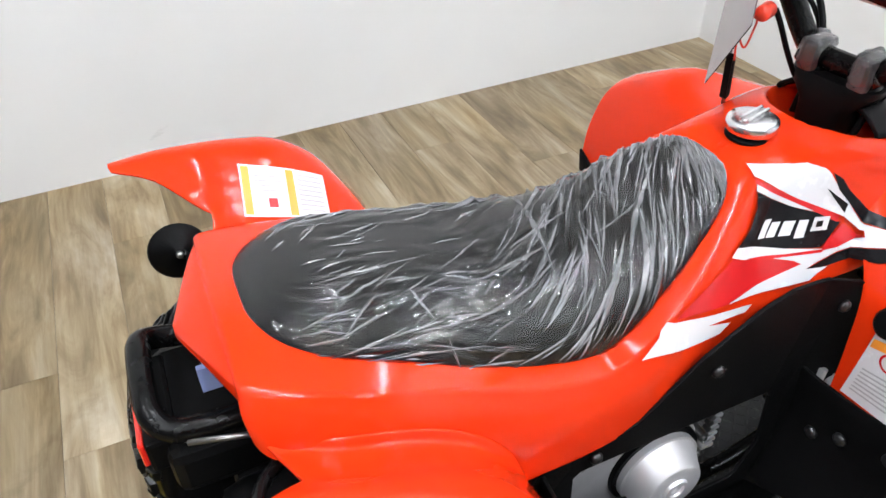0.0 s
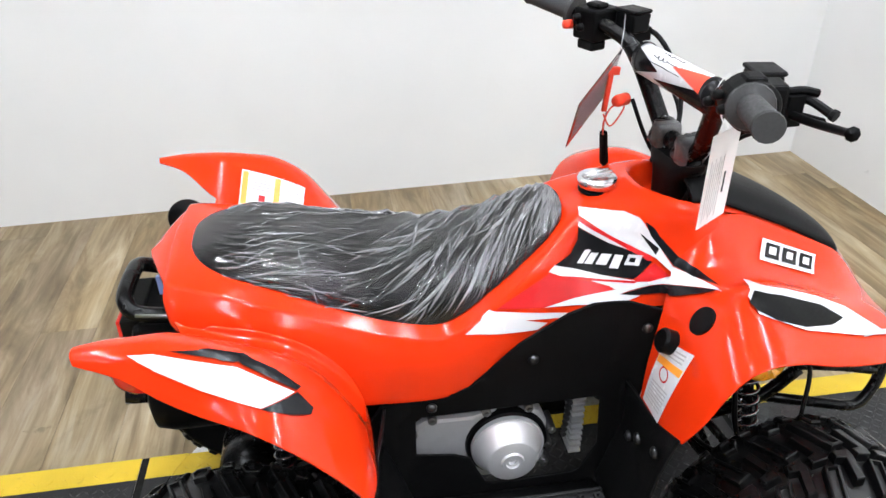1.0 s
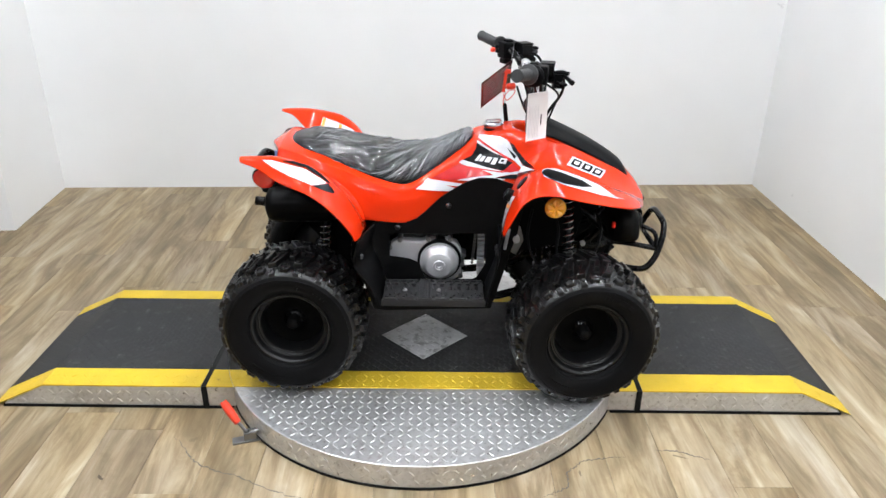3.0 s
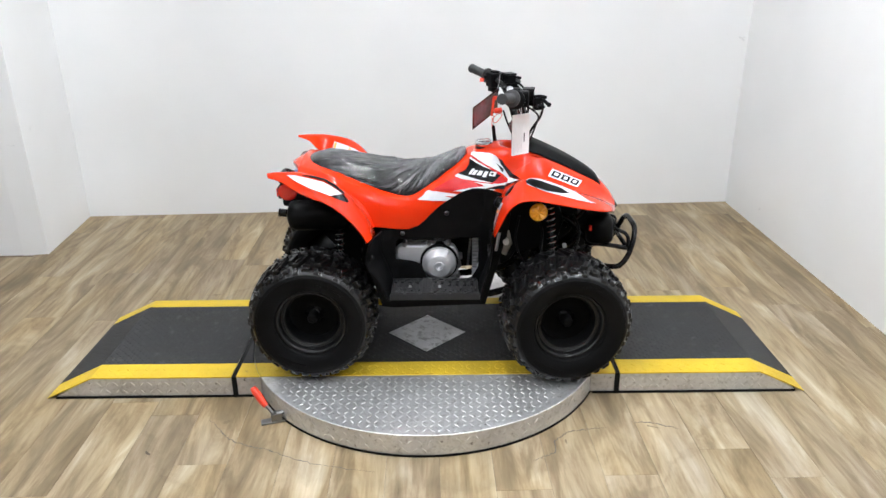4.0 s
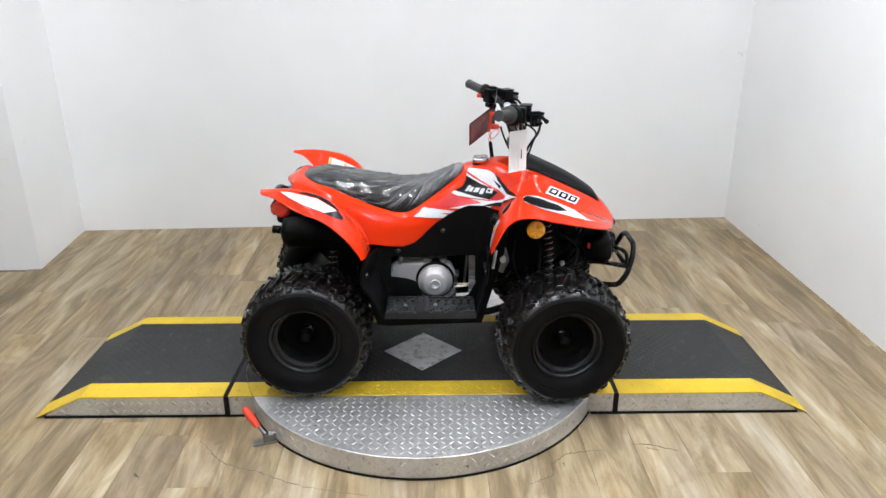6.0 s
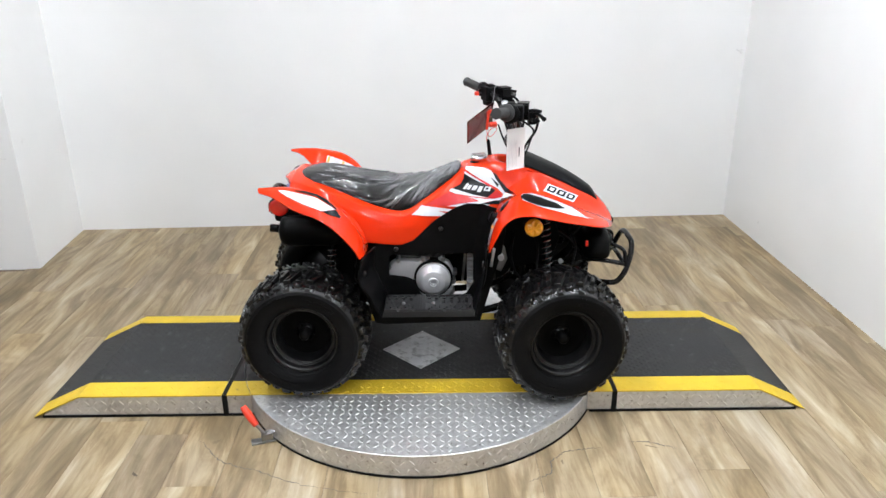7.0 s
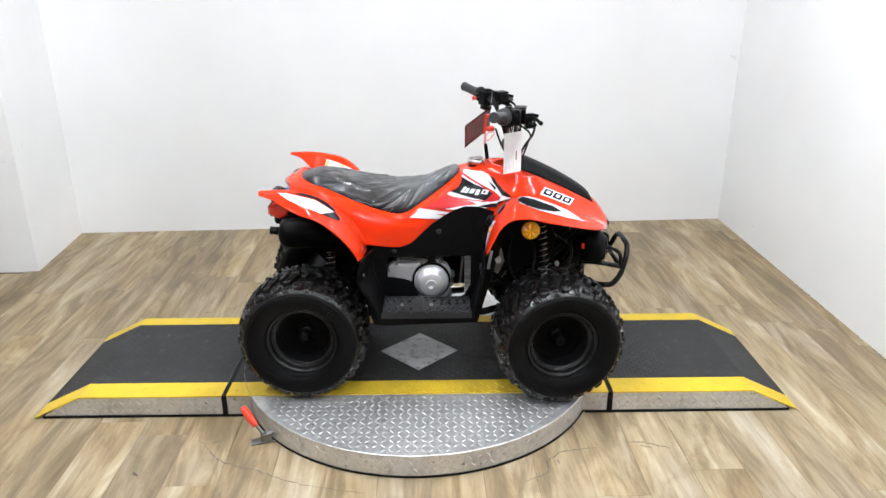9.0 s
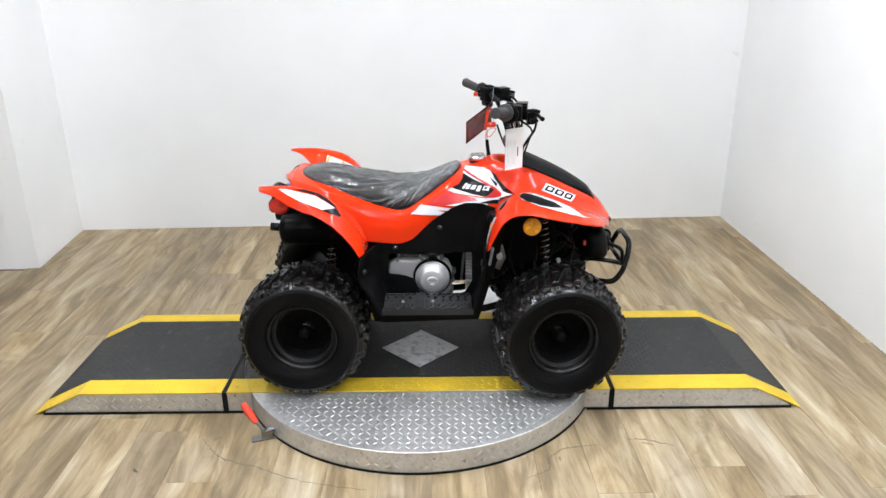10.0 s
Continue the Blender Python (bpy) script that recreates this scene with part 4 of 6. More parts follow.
def side_panel(s):
    bm = bmesh.new()
    ring = [bm.verts.new((x, 0, z)) for x, z in OUT + OUT_LOW[1:-1]]
    hole = [bm.verts.new((x, 0, z)) for x, z in WINDOW]
    es = [bm.edges.new((r[i], r[(i + 1) % len(r)])) for r in (ring, hole) for i in range(len(r))]
    bmesh.ops.triangle_fill(bm, use_beauty=True, edges=es)
    bmesh.ops.subdivide_edges(bm, edges=bm.edges[:], cuts=2, use_grid_fill=True)
    for v in bm.verts:
        v.co.y = s * panel_y(v.co.x, v.co.z)
    ob = part("side_panel", bm, BLACK_PLASTIC, atv, "matt black plastic")
    thick(ob, 0.005, 0.0015)
    for x, z in ((-0.116, 0.428), (0.029, 0.496), (0.188, 0.535)):
        b = bmesh.new()
        revolve(b, [(0.0005, 0.006), (0.0045, 0.006), (0.0075, 0.003), (0.008, 0.0)], 12)
        bo = part("bolt", b, BOLT, ob, "blackened bolt", smooth=True)
        bo.matrix_basis = pose(x, s * (panel_y(x, z) + 0.002), z, 0, 0, 0 if s > 0 else 180)
    return ob


for s in (-1, 1):
    side_panel(s)
    # leg guards that sweep out behind and before the footrest
    bm = bmesh.new()
    grid(bm, patch_points([[(-0.183, s * 0.158, 0.438), (-0.190, s * 0.212, 0.448), (-0.200, s * 0.27, 0.456), (-0.207, s * 0.345, 0.464)], [(-0.190, s * 0.162, 0.38), (-0.20, s * 0.215, 0.378), (-0.212, s * 0.27, 0.38), (-0.222, s * 0.325, 0.388)],
                           [(-0.172, s * 0.166, 0.33), (-0.178, s * 0.22, 0.328), (-0.183, s * 0.275, 0.328), (-0.188, s * 0.326, 0.332)], [(-0.150, s * 0.17, 0.262), (-0.152, s * 0.22, 0.260), (-0.154, s * 0.28, 0.260), (-0.156, s * 0.328, 0.264)]], 5, 4))
    guard = part("rear_leg_guard", bm, BLACK_PLASTIC, atv, "matt black plastic", smooth=True)
    thick(guard, 0.005, 0.001, 0.0)
    b = bmesh.new()
    revolve(b, [(0.0005, 0.006), (0.0045, 0.006), (0.008, 0.003), (0.0085, 0.0)], 12)
    bo = part("bolt", b, BOLT, guard, "blackened bolt", smooth=True)
    bo.matrix_basis = pose(-0.206, s * 0.292, 0.40, 0, 0, 90) @ pose(0, 0, 0, 0, 0, 180 + s * 22)
    bm = bmesh.new()
    grid(bm, patch_points([[(0.172, s * 0.155, 0.44), (0.175, s * 0.20, 0.44), (0.170, s * 0.26, 0.455), (0.168, s * 0.325, 0.484)], [(0.175, s * 0.157, 0.37), (0.172, s * 0.205, 0.368), (0.166, s * 0.26, 0.372), (0.160, s * 0.305, 0.385)],
                           [(0.160, s * 0.162, 0.32), (0.156, s * 0.21, 0.318), (0.150, s * 0.265, 0.318), (0.145, s * 0.315, 0.322)], [(0.138, s * 0.168, 0.262), (0.136, s * 0.22, 0.260), (0.133, s * 0.28, 0.260), (0.131, s * 0.326, 0.264)]], 5, 4))
    guard = part("front_leg_guard", bm, BLACK_PLASTIC, atv, "matt black plastic", smooth=True)
    thick(guard, 0.005, 0.001, 0.0)
    for x, y, z in ((0.163, 0.29, 0.43), (0.166, 0.235, 0.40), (0.171, 0.20, 0.37)):
        b = bmesh.new()
        revolve(b, [(0.0005, 0.006), (0.0045, 0.006), (0.008, 0.003), (0.0085, 0.0)], 12)
        bo = part("bolt", b, BOLT, guard, "blackened bolt", smooth=True)
        bo.matrix_basis = pose(x - 0.003, s * y, z, 0, 0, 90 if s < 0 else 90)
    # footrest: a plate of two fields beside a ribbed bar, with a toothed lip; q points to the engine
    q = -s
    b = bmesh.new()
    box(b, -0.149, 0.127, -0.053, 0.053, -0.007, 0.0)
    fr = part("footrest", b, FOOT_PLASTIC, atv, "ribbed black plastic footrest", bevel=0.002)
    fr.matrix_basis = pose(0, s * 0.273, 0.289, -s * 1.5)
    b = bmesh.new()
    for x0, x1, n in ((-0.146, -0.054, 4), (-0.018, 0.124, 6)):
        step = (x1 - x0) / n
        for k in range(n):
            cx = x0 + step * (k + 0.5)
            for j, cy in enumerate((0.036, 0.012, -0.012, -0.036)):
                if j in (0, 3):
                    for e in (-1, 1):
                        box(b, cx - 0.006 + 0.003 * e, cx + 0.004 + 0.003 * e, q * cy + e * 0.006 - 0.002, q * cy + e * 0.006 + 0.002, 0.0, 0.0055)
                    box(b, cx - 0.002, cx + 0.002, q * cy - 0.007, q * cy + 0.007, 0.0, 0.0055)
                elif (k + j) % 2:
                    box(b, cx - 0.0085, cx - 0.0055, q * cy - 0.010, q * cy + 0.010, 0.0, 0.005)
                    box(b, cx + 0.0055, cx + 0.0085, q * cy - 0.010, q * cy + 0.010, 0.0, 0.005)
        box(b, x0, x1, q * 0.0495 - 0.0025, q * 0.0495 + 0.0025, 0.0, 0.006)
    part("tread_ribs", b, FOOT_PLASTIC, fr, "raised grip pattern", bevel=0.0008)
    b = bmesh.new()
    box(b, -0.051, -0.021, -0.052, 0.052, 0.0, 0.005)
    for k in range(4):
        box(b, -0.0495 + 0.0076 * k, -0.0450 + 0.0076 * k, -0.053, 0.053, 0.005, 0.0085)
    part("ribbed_bar", b, FOOT_PLASTIC, fr, "ribbed bar across the footrest", bevel=0.0008)
    for x, y in ((0.036, 0.012), (0.060, 0.012), (0.084, 0.014), (0.108, 0.014), (0.012, 0.030), (-0.066, 0.030)):
        b = bmesh.new()
        box(b, x - 0.0045, x + 0.0045, q * y - 0.010, q * y + 0.010, 0.0, 0.0008)
        part("slot", b, DARK_GAP, fr, "dark open slot")
    b = bmesh.new()
    ye = s * 0.053
    box(b, -0.152, 0.130, *sorted((ye, ye + s * 0.005)), -0.018, 0.002)
    for k in range(6):
        box(b, -0.148 + 0.047 * k, -0.108 + 0.047 * k, *sorted((ye - s * 0.004, ye + s * 0.0045)), 0.002, 0.007)
    part("lip", b, FOOT_PLASTIC, fr, "toothed black lip", bevel=0.0015)
    for x in (-0.090, 0.004):
        b = bmesh.new()
        revolve(b, [(0.0005, 0.005), (0.004, 0.005), (0.0068, 0.001), (0.007, 0.0)], 12, pose(x, q * -0.004, 0.002, 90))
        part("screw", b, STEEL, fr, "zinc-plated screw", smooth=True)
    b = bmesh.new()
    grid(b, patch_points([[(x, s * y, z) for x in (-0.150, 0.0, 0.132)] for y, z in ((0.168, 0.250), (0.196, 0.268), (0.222, 0.284))], 3, 3))
    thick(part("inner_guard", b, BLACK_PLASTIC, atv, "matt black plastic", smooth=True), 0.004, 0.0, 0.0)

for s in (-1, 1):
    bm = bmesh.new()
    prism(bm, [(0.168, 0.57), (0.33, 0.575), (0.39, 0.53), (0.42, 0.45), (0.40, 0.37), (0.31, 0.345), (0.24, 0.33), (0.168, 0.32)], s * 0.095 - 0.003, s * 0.095 + 0.003)
    part("inner_liner", bm, BLACK_PLASTIC, atv, "matt black splash liner", bevel=0.002)
    bm = bmesh.new()
    prism(bm, [(-0.20, 0.56), (-0.36, 0.58), (-0.43, 0.56), (-0.43, 0.46), (-0.36, 0.38), (-0.28, 0.26), (-0.16, 0.20)], s * 0.09 - 0.003, s * 0.09 + 0.003)
    part("inner_liner", bm, BLACK_PLASTIC, atv, "matt black splash liner", bevel=0.002)

# engine
bm = bmesh.new()
box(bm, -0.13, 0.062, -0.10, 0.10, 0.215, 0.35)
box(bm, 0.03, 0.137, -0.06, 0.06, 0.285, 0.44)
engine = part("engine", bm, BLACK_SATIN, atv, "dark engine block", bevel=0.012)
bm = bmesh.new()
revolve(bm, [(0.001, -0.036), (0.0052, -0.036), (0.0058, -0.041), (0.0098, -0.041), (0.0108, -0.044), (0.0165, -0.044), (0.018, -0.040), (0.037, -0.040), (0.0385, -0.039), (0.0535, -0.011), (0.057, -0.010), (0.057, 0.03)], 48)
ob = part("flywheel_cover", bm, ALU, engine, "bare cast aluminium cover with a bolt boss", smooth="edges")
ob.location = (0.003, -0.130, 0.314)
bm = bmesh.new()
revolve(bm, [(0.056, -0.002), (0.0635, -0.002), (0.0645, 0.002), (0.0645, 0.03), (0.056, 0.03)], 48, None, True)
ob = part("cover_ring", bm, BLACK_SATIN, engine, "black gasket ring", smooth="edges")
ob.location = (0.003, -0.130, 0.314)
bm = bmesh.new()
prism(bm, [(-0.148, 0.29), (-0.146, 0.345), (-0.136, 0.366), (-0.122, 0.374), (-0.05, 0.372), (-0.03, 0.378), (0.03, 0.376), (0.055, 0.368), (0.068, 0.34), (0.068, 0.26), (0.03, 0.235), (-0.05, 0.24), (-0.09, 0.27)], -0.125, -0.09)
part("case_cover", bm, ALU, engine, "bare cast aluminium cover", bevel=0.007)
for x, z in ((-0.112, 0.377), (-0.03, 0.381), (0.035, 0.380), (0.070, 0.30), (0.074, 0.33), (0.066, 0.262), (-0.142, 0.352)):
    bm = bmesh.new()
    revolve(bm, [(0.0005, -0.012), (0.0035, -0.012), (0.0042, -0.009), (0.0072, -0.008), (0.0075, 0.03)], 10)
    ob = part("case_bolt", bm, STEEL, engine, "zinc-plated bolt", smooth="edges")
    ob.location = (x, -0.124, z)
bm = bmesh.new()
box(bm, 0.118, 0.132, -0.092, -0.07, 0.24, 0.39)
for k in range(12):
    box(bm, 0.116, 0.136, -0.104, -0.066, 0.245 + 0.0125 * k, 0.2505 + 0.0125 * k)
tagged(part("cooling_fin", bm, ALU, engine, "bright aluminium fins"), kind="stuff")
bm = bmesh.new()
for k in range(9):
    revolve(bm, [(0.0005, -0.004), (0.0045, -0.004), (0.0045, 0.004), (0.0005, 0.004)], 8, pose(0.100 + 0.001 * k, -0.112, 0.30 + 0.011 * k))
part("chain", bm, STEEL, engine, "steel chain")
bm = bmesh.new()
tube(bm, [(-0.12, -0.118, 0.40), (-0.02, -0.12, 0.395), (0.06, -0.118, 0.40), (0.1, -0.105, 0.41)], 0.006, 8)
part("hose", bm, RUBBER, engine, "black hose", smooth=True)

for s in (-1, 1):
    bm = bmesh.new()
    prism(bm, [(0.195, 0.36), (0.225, 0.345), (0.245, 0.39), (0.235, 0.43), (0.212, 0.452), (0.198, 0.42)], s * 0.150 - 0.005, s * 0.150 + 0.005)
    br = part("pedal_bracket", bm, STEEL, atv, "bare steel bracket", bevel=0.003)
    bm = bmesh.new()
    tube(bm, [(0.222, s * 0.152, 0.40), (0.222, s * 0.175, 0.40)], 0.010, 10)
    tube(bm, [(0.20, s * 0.165, 0.43), (0.19, s * 0.17, 0.37)], 0.005, 8)
    part("pedal_pin", bm, ALU, br, "bright pin", smooth="edges")

# frame tubes, axles, arms
bm = bmesh.new()
for s in (-1, 1):
    tube(bm, [(-0.40, s * 0.09, 0.55), (-0.2, s * 0.10, 0.50), (0.05, s * 0.08, 0.50), (0.25, s * 0.05, 0.56)], 0.013)
    tube(bm, [(0.25, s * 0.05, 0.56), (0.30, s * 0.075, 0.40), (0.24, s * 0.10, 0.20), (-0.2, s * 0.10, 0.18), (-0.25, s * 0.10, 0.30), (-0.22, s * 0.10, 0.5)], 0.012)
    tube(bm, [(0.27, s * 0.07, 0.24), (0.45, s * 0.07, 0.28), (0.52, s * 0.075, 0.345)], 0.011)
    tube(bm, [(0.29, s * 0.06, 0.46), (0.42, s * 0.06, 0.45), (0.52, s * 0.07, 0.36)], 0.01)
tube(bm, [(0.285, 0, 0.40), (0.278, 0, 0.635)], 0.022, 14)
part("frame", bm, BLACK_METAL, atv, "black tubular steel", smooth=True)
bm = bmesh.new()
tube(bm, [(XR, -0.25, RW), (XR, 0.25, RW)], 0.016, 12)
tube(bm, [(XR, -0.06, RW), (XR, 0.06, RW)], 0.06, 20)
for s in (-1, 1):
    tube(bm, [(XR, s * 0.05, RW), (-0.18, s * 0.06, 0.26)], 0.018, 10)
part("rear_axle", bm, BLACK_METAL, atv, smooth=True)


def arm(s):
    bm = bmesh.new()
    for dx in (-0.10, 0.03):
        tube(bm, [(XF + dx, s * 0.055, 0.27), (XF - 0.01, s * 0.225, 0.20)], 0.009, 8)
        tube(bm, [(XF + dx, s * 0.055, 0.34), (XF - 0.01, s * 0.225, 0.255)], 0.007, 8)
    tube(bm, [(XF - 0.01, s * 0.228, 0.17), (XF - 0.01, s * 0.228, 0.27)], 0.015, 10)
    tube(bm, [(XF - 0.06, s * 0.03, 0.30), (XF - 0.06, s * 0.23, 0.23)], 0.006, 8)
    part("suspension_arm", bm, BLACK_METAL, atv, smooth=True)


def shock(x0, y0, z0, x1, y1, z1, name):
    a, b = Vector((x0, y0, z0)), Vector((x1, y1, z1))
    bm = bmesh.new()
    tube(bm, [a, b], 0.008, 10)
    tube(bm, [a, a.lerp(b, 0.3)], 0.0115, 12)
    tube(bm, [b.lerp(a, 0.03), b], 0.02, 12)
    ob = part(name, bm, BLACK_METAL, atv, "black damper", smooth=True)
    d = (b - a).normalized()
    u = d.orthogonal().normalized()
    w = d.cross(u)
    pts = []
    for k in range(13 * 12 + 1):
        t = k / (13 * 12)
        ang = 2 * math.pi * k / 12
        pts.append(a.lerp(b, 0.12 + 0.85 * t) + 0.0145 * (math.cos(ang) * u + math.sin(ang) * w))
    bm = bmesh.new()
    tube(bm, pts, 0.0032, 6, smooth_line=False)
    part("coil_spring", bm, SPRING, ob, "bright steel coil", smooth=True)


def brake_gear(s):
    """Brake drum, hose and the bright bolts of the front knuckle."""
    bm = bmesh.new()
    revolve(bm, [(0.001, -0.012), (0.052, -0.012), (0.058, -0.006), (0.058, 0.020), (0.03, 0.026), (0.001, 0.026)], 28, pose(XF, s * 0.225, RW))
    drum = part("brake_drum", bm, BLACK_SATIN, atv, "black brake drum", smooth="edges")
    for x, y, z in ((XF - 0.105, 0.065, 0.275), (XF - 0.105, 0.065, 0.345), (XF + 0.035, 0.065, 0.345), (XF - 0.012, 0.232, 0.268), (XF - 0.065, 0.228, 0.236), (XF - 0.015, 0.186, 0.245)):
        bm = bmesh.new()
        revolve(bm, [(0.0005, -0.009), (0.004, -0.009), (0.0048, -0.006), (0.0082, -0.006), (0.0082, 0.004)], 8, pose(x, s * y, z, 0, 0, 0 if s < 0 else 180))
        part("bolt", bm, ALU, drum, "bright bolt", smooth="edges")
    bm = bmesh.new()
    tube(bm, [(0.30, s * 0.09, 0.50), (0.34, s * 0.15, 0.44), (0.335, s * 0.20, 0.36), (0.37, s * 0.215, 0.27)], 0.0042, 8)
    tube(bm, [(0.27, s * 0.11, 0.47), (0.255, s * 0.16, 0.40), (0.285, s * 0.185, 0.33), (0.36, s * 0.20, 0.285)], 0.0035, 8)
    tube(bm, [(0.45, s * 0.10, 0.47), (0.462, s * 0.16, 0.43), (0.44, s * 0.20, 0.36)], 0.0035, 8)
    part("brake_hose", bm, BLACK_SATIN, atv, "black brake hoses", smooth=True)
    bm = bmesh.new()
    box(bm, 0.502, 0.511, s * 0.118 - 0.005, s * 0.118 + 0.005, 0.418, 0.436)
    part("wire_plug", bm, RED_LENS, atv, "small red wire connector", bevel=0.002)


for s in (-1, 1):
    arm(s)
    brake_gear(s)
    shock(XF - 0.015, s * 0.185, 0.235, XF - 0.035, s * 0.135, 0.52, "front_shock")
    shock(XR + 0.06, s * 0.125, 0.24, XR + 0.085, s * 0.120, 0.53, "rear_shock")


# wheels
def lug_block(bm, quad, r0, h, edge=0.003, groove=0.0):
    """A tread block with a chamfered top: corners given as (angle, y), standing h above the tyre."""
    R = 0.2
    flat_ = [Vector((a * R, y, 0)) for a, y in quad]
    turn = sum((flat_[i] - flat_[i - 1]).cross(flat_[(i + 1) % len(quad)] - flat_[i]).z for i in range(len(quad)))

    def ring(d, dh):
        out = []
        for i, p in enumerate(flat_):
            e, g = (p - flat_[i - 1]).normalized(), (flat_[(i + 1) % len(flat_)] - p).normalized()
            ne, ng = Vector((-e.y, e.x, 0)), Vector((-g.y, g.x, 0))
            if turn < 0:
                ne, ng = -ne, -ng
            q = p + (ne + ng) * (d / max(0.35, 1 + ne.dot(ng)))
            r = r0(q.y) + dh
            out.append(bm.verts.new((r * math.cos(q.x / R), q.y, r * math.sin(q.x / R))))
        return out
    rings = [ring(-0.001, -0.003), ring(0.0006, h - edge * 0.7), ring(edge * 0.8, h)]
    if groove:
        rings += [ring(edge * 0.8 + 0.0028, h), ring(edge * 0.8 + 0.0042, h - groove)]
    n = len(quad)
    for lo, hi in zip(rings, rings[1:]):
        for i in range(n):
            bm.faces.new((lo[i], lo[(i + 1) % n], hi[(i + 1) % n], hi[i]))
    bm.faces.new(rings[-1])


TYRE = [(0.106, 0.064), (0.1075, 0.076), (0.113, 0.088), (0.124, 0.097), (0.138, 0.103), (0.152, 0.106), (0.163, 0.1058), (0.172, 0.101), (0.1795, 0.092), (0.1848, 0.078), (0.1885, 0.055), (0.1905, 0.028), (0.191, 0.0)]


def crown(y):
    """The tyre's radius under the tread, y from its middle."""
    y = abs(y)
    for (r1, y1), (r0, y0) in zip(TYRE[6:], TYRE[7:]):
        if y >= y0:
            return r0 + (r1 - r0) * min(1.0, (y - y0) / (y1 - y0))
    return TYRE[-1][0]


def make_wheel(m, steer=0.0):
    w = part("wheel", (lambda b: (tube(b, [(0, -0.02, 0), (0, 0.09, 0)], 0.03, 14), b)[1])(bmesh.new()), BLACK_METAL, atv, "black steel wheel with knobbly tyre", smooth=True)
    w.matrix_basis = m
    bm = bmesh.new()
    prof = catmull([(r, y, 0) for r, y in TYRE], 3)
    prof = [(p.x, p.y) for p in prof] + [(p.x, -p.y) for p in prof[-2::-1]]
    revolve(bm, prof[::-1] + [(0.100, 0.060), (0.100, -0.060)], 72, close=True)
    part("tyre", bm, SIDEWALL, w, "matt black rubber sidewalls", smooth=True)
    bm = bmesh.new()
    band = [(r + 0.0008, y) for r, y in prof[::-1] if r > 0.171]
    revolve(bm, [(band[0][0] - 0.006, band[0][1])] + band + [(band[-1][0] - 0.006, band[-1][1])], 96, close=True)
    part("tread_band", bm, RUBBER, w, "glossier black rubber tread", smooth=True)
    bm = bmesh.new()
    N = 18
    for k in range(N):
        for s in (-1, 1):
            a = 2 * math.pi * (k + (0.5 if s > 0 else 0)) / N
            # a slanted grooved bar, a hooked block by the middle line, and two kinds of shoulder knob
            lug_block(bm, [(a + 0.062, s * 0.071), (a - 0.055, s * 0.071), (a - 0.185, s * 0.017), (a - 0.075, s * 0.013)], crown, 0.0145, 0.0022, 0.0055)
            lug_block(bm, [(a - 0.205, s * 0.044), (a - 0.275, s * 0.044), (a - 0.335, s * 0.006), (a - 0.322, s * -0.005), (a - 0.205, s * -0.006), (a - 0.200, s * 0.006), (a - 0.262, s * 0.009)], crown, 0.0145, 0.0020)
            lug_block(bm, [(a - 0.042, s * 0.083), (a + 0.042, s * 0.083), (a + 0.046, s * 0.0995), (a - 0.046, s * 0.0995)], crown, 0.0085, 0.0022, 0.003)
            b = a - math.pi / N
            lug_block(bm, [(b - 0.082, s * 0.079), (b - 0.045, s * 0.066), (b + 0.045, s * 0.066), (b + 0.082, s * 0.079), (b + 0.05, s * 0.091), (b - 0.05, s * 0.091)], crown, 0.0105, 0.0024, 0.0045)
    tagged(part("tyre_tread", bm, RUBBER, w, "black knobbly tread blocks"), kind="stuff")
    # raised rings and plain raised marks on the sidewall
    bm = bmesh.new()
    for r, y in ((0.1635, 0.1058), (0.117, 0.0915)):
        revolve(bm, [(r - 0.0022, -y + 0.002), (r - 0.001, -y - 0.0008), (r + 0.001, -y - 0.0008), (r + 0.0022, -y + 0.002)], 96, close=True)
    for start in (3.9, 0.75):
        for k in range(9):
            for j in (0, 1):
                a = start + 0.075 * k + 0.03 * j
                box(bm, -0.0022, 0.0022, -0.0012, 0.0012, -0.0055, 0.0055, Matrix.Rotation(-a + math.pi / 2, 4, "Y") @ Matrix.Translation((0, -0.1052, 0.145)))
    part("sidewall_mark", bm, SIDEWALL, w, "raised rings and marks on the sidewall", smooth="edges")
    bm = bmesh.new()
    revolve(bm, [(0.104, 0.05), (0.104, -0.066), (0.108, -0.074), (0.1105, -0.080), (0.108, -0.083), (0.103, -0.081), (0.0985, -0.073), (0.0975, -0.064), (0.0965, -0.0612), (0.0945, -0.0636), (0.0925, -0.0622), (0.0912, -0.0555), (0.0893, -0.0578), (0.0870, -0.0555), (0.085, -0.047), (0.082, -0.030), (0.080, -0.012), (0.078, -0.008), (0.078, 0.03)], 72)
    part("rim", bm, RIM, w, "glossy black dished rim", smooth=True)
    bm = bmesh.new()
    revolve(bm, [(0.001, -0.018), (0.030, -0.018), (0.036, -0.013), (0.060, -0.011), (0.0785, -0.014), (0.0785, -0.006), (0.001, -0.006)], 48)
    part("wheel_disc", bm, DISC, w, "matt wheel disc, blackened for the shade in the dish", smooth="edges")
    bm = bmesh.new()
    revolve(bm, [(0.0005, -0.053), (0.012, -0.053), (0.0165, -0.049), (0.0175, -0.020), (0.022, -0.018), (0.022, -0.016)], 18)
    part("hub_cap", bm, BLACK_SATIN, w, "black hub cap", smooth=True)
    return w


STEER = 5.0
for s in (-1, 1):
    make_wheel(pose(XR, s * YR, RW, 0, 0, 180 if s > 0 else 0))
    make_wheel(pose(XF, s * YF_, RW, 0, 0, (180 if s > 0 else 0) + STEER))

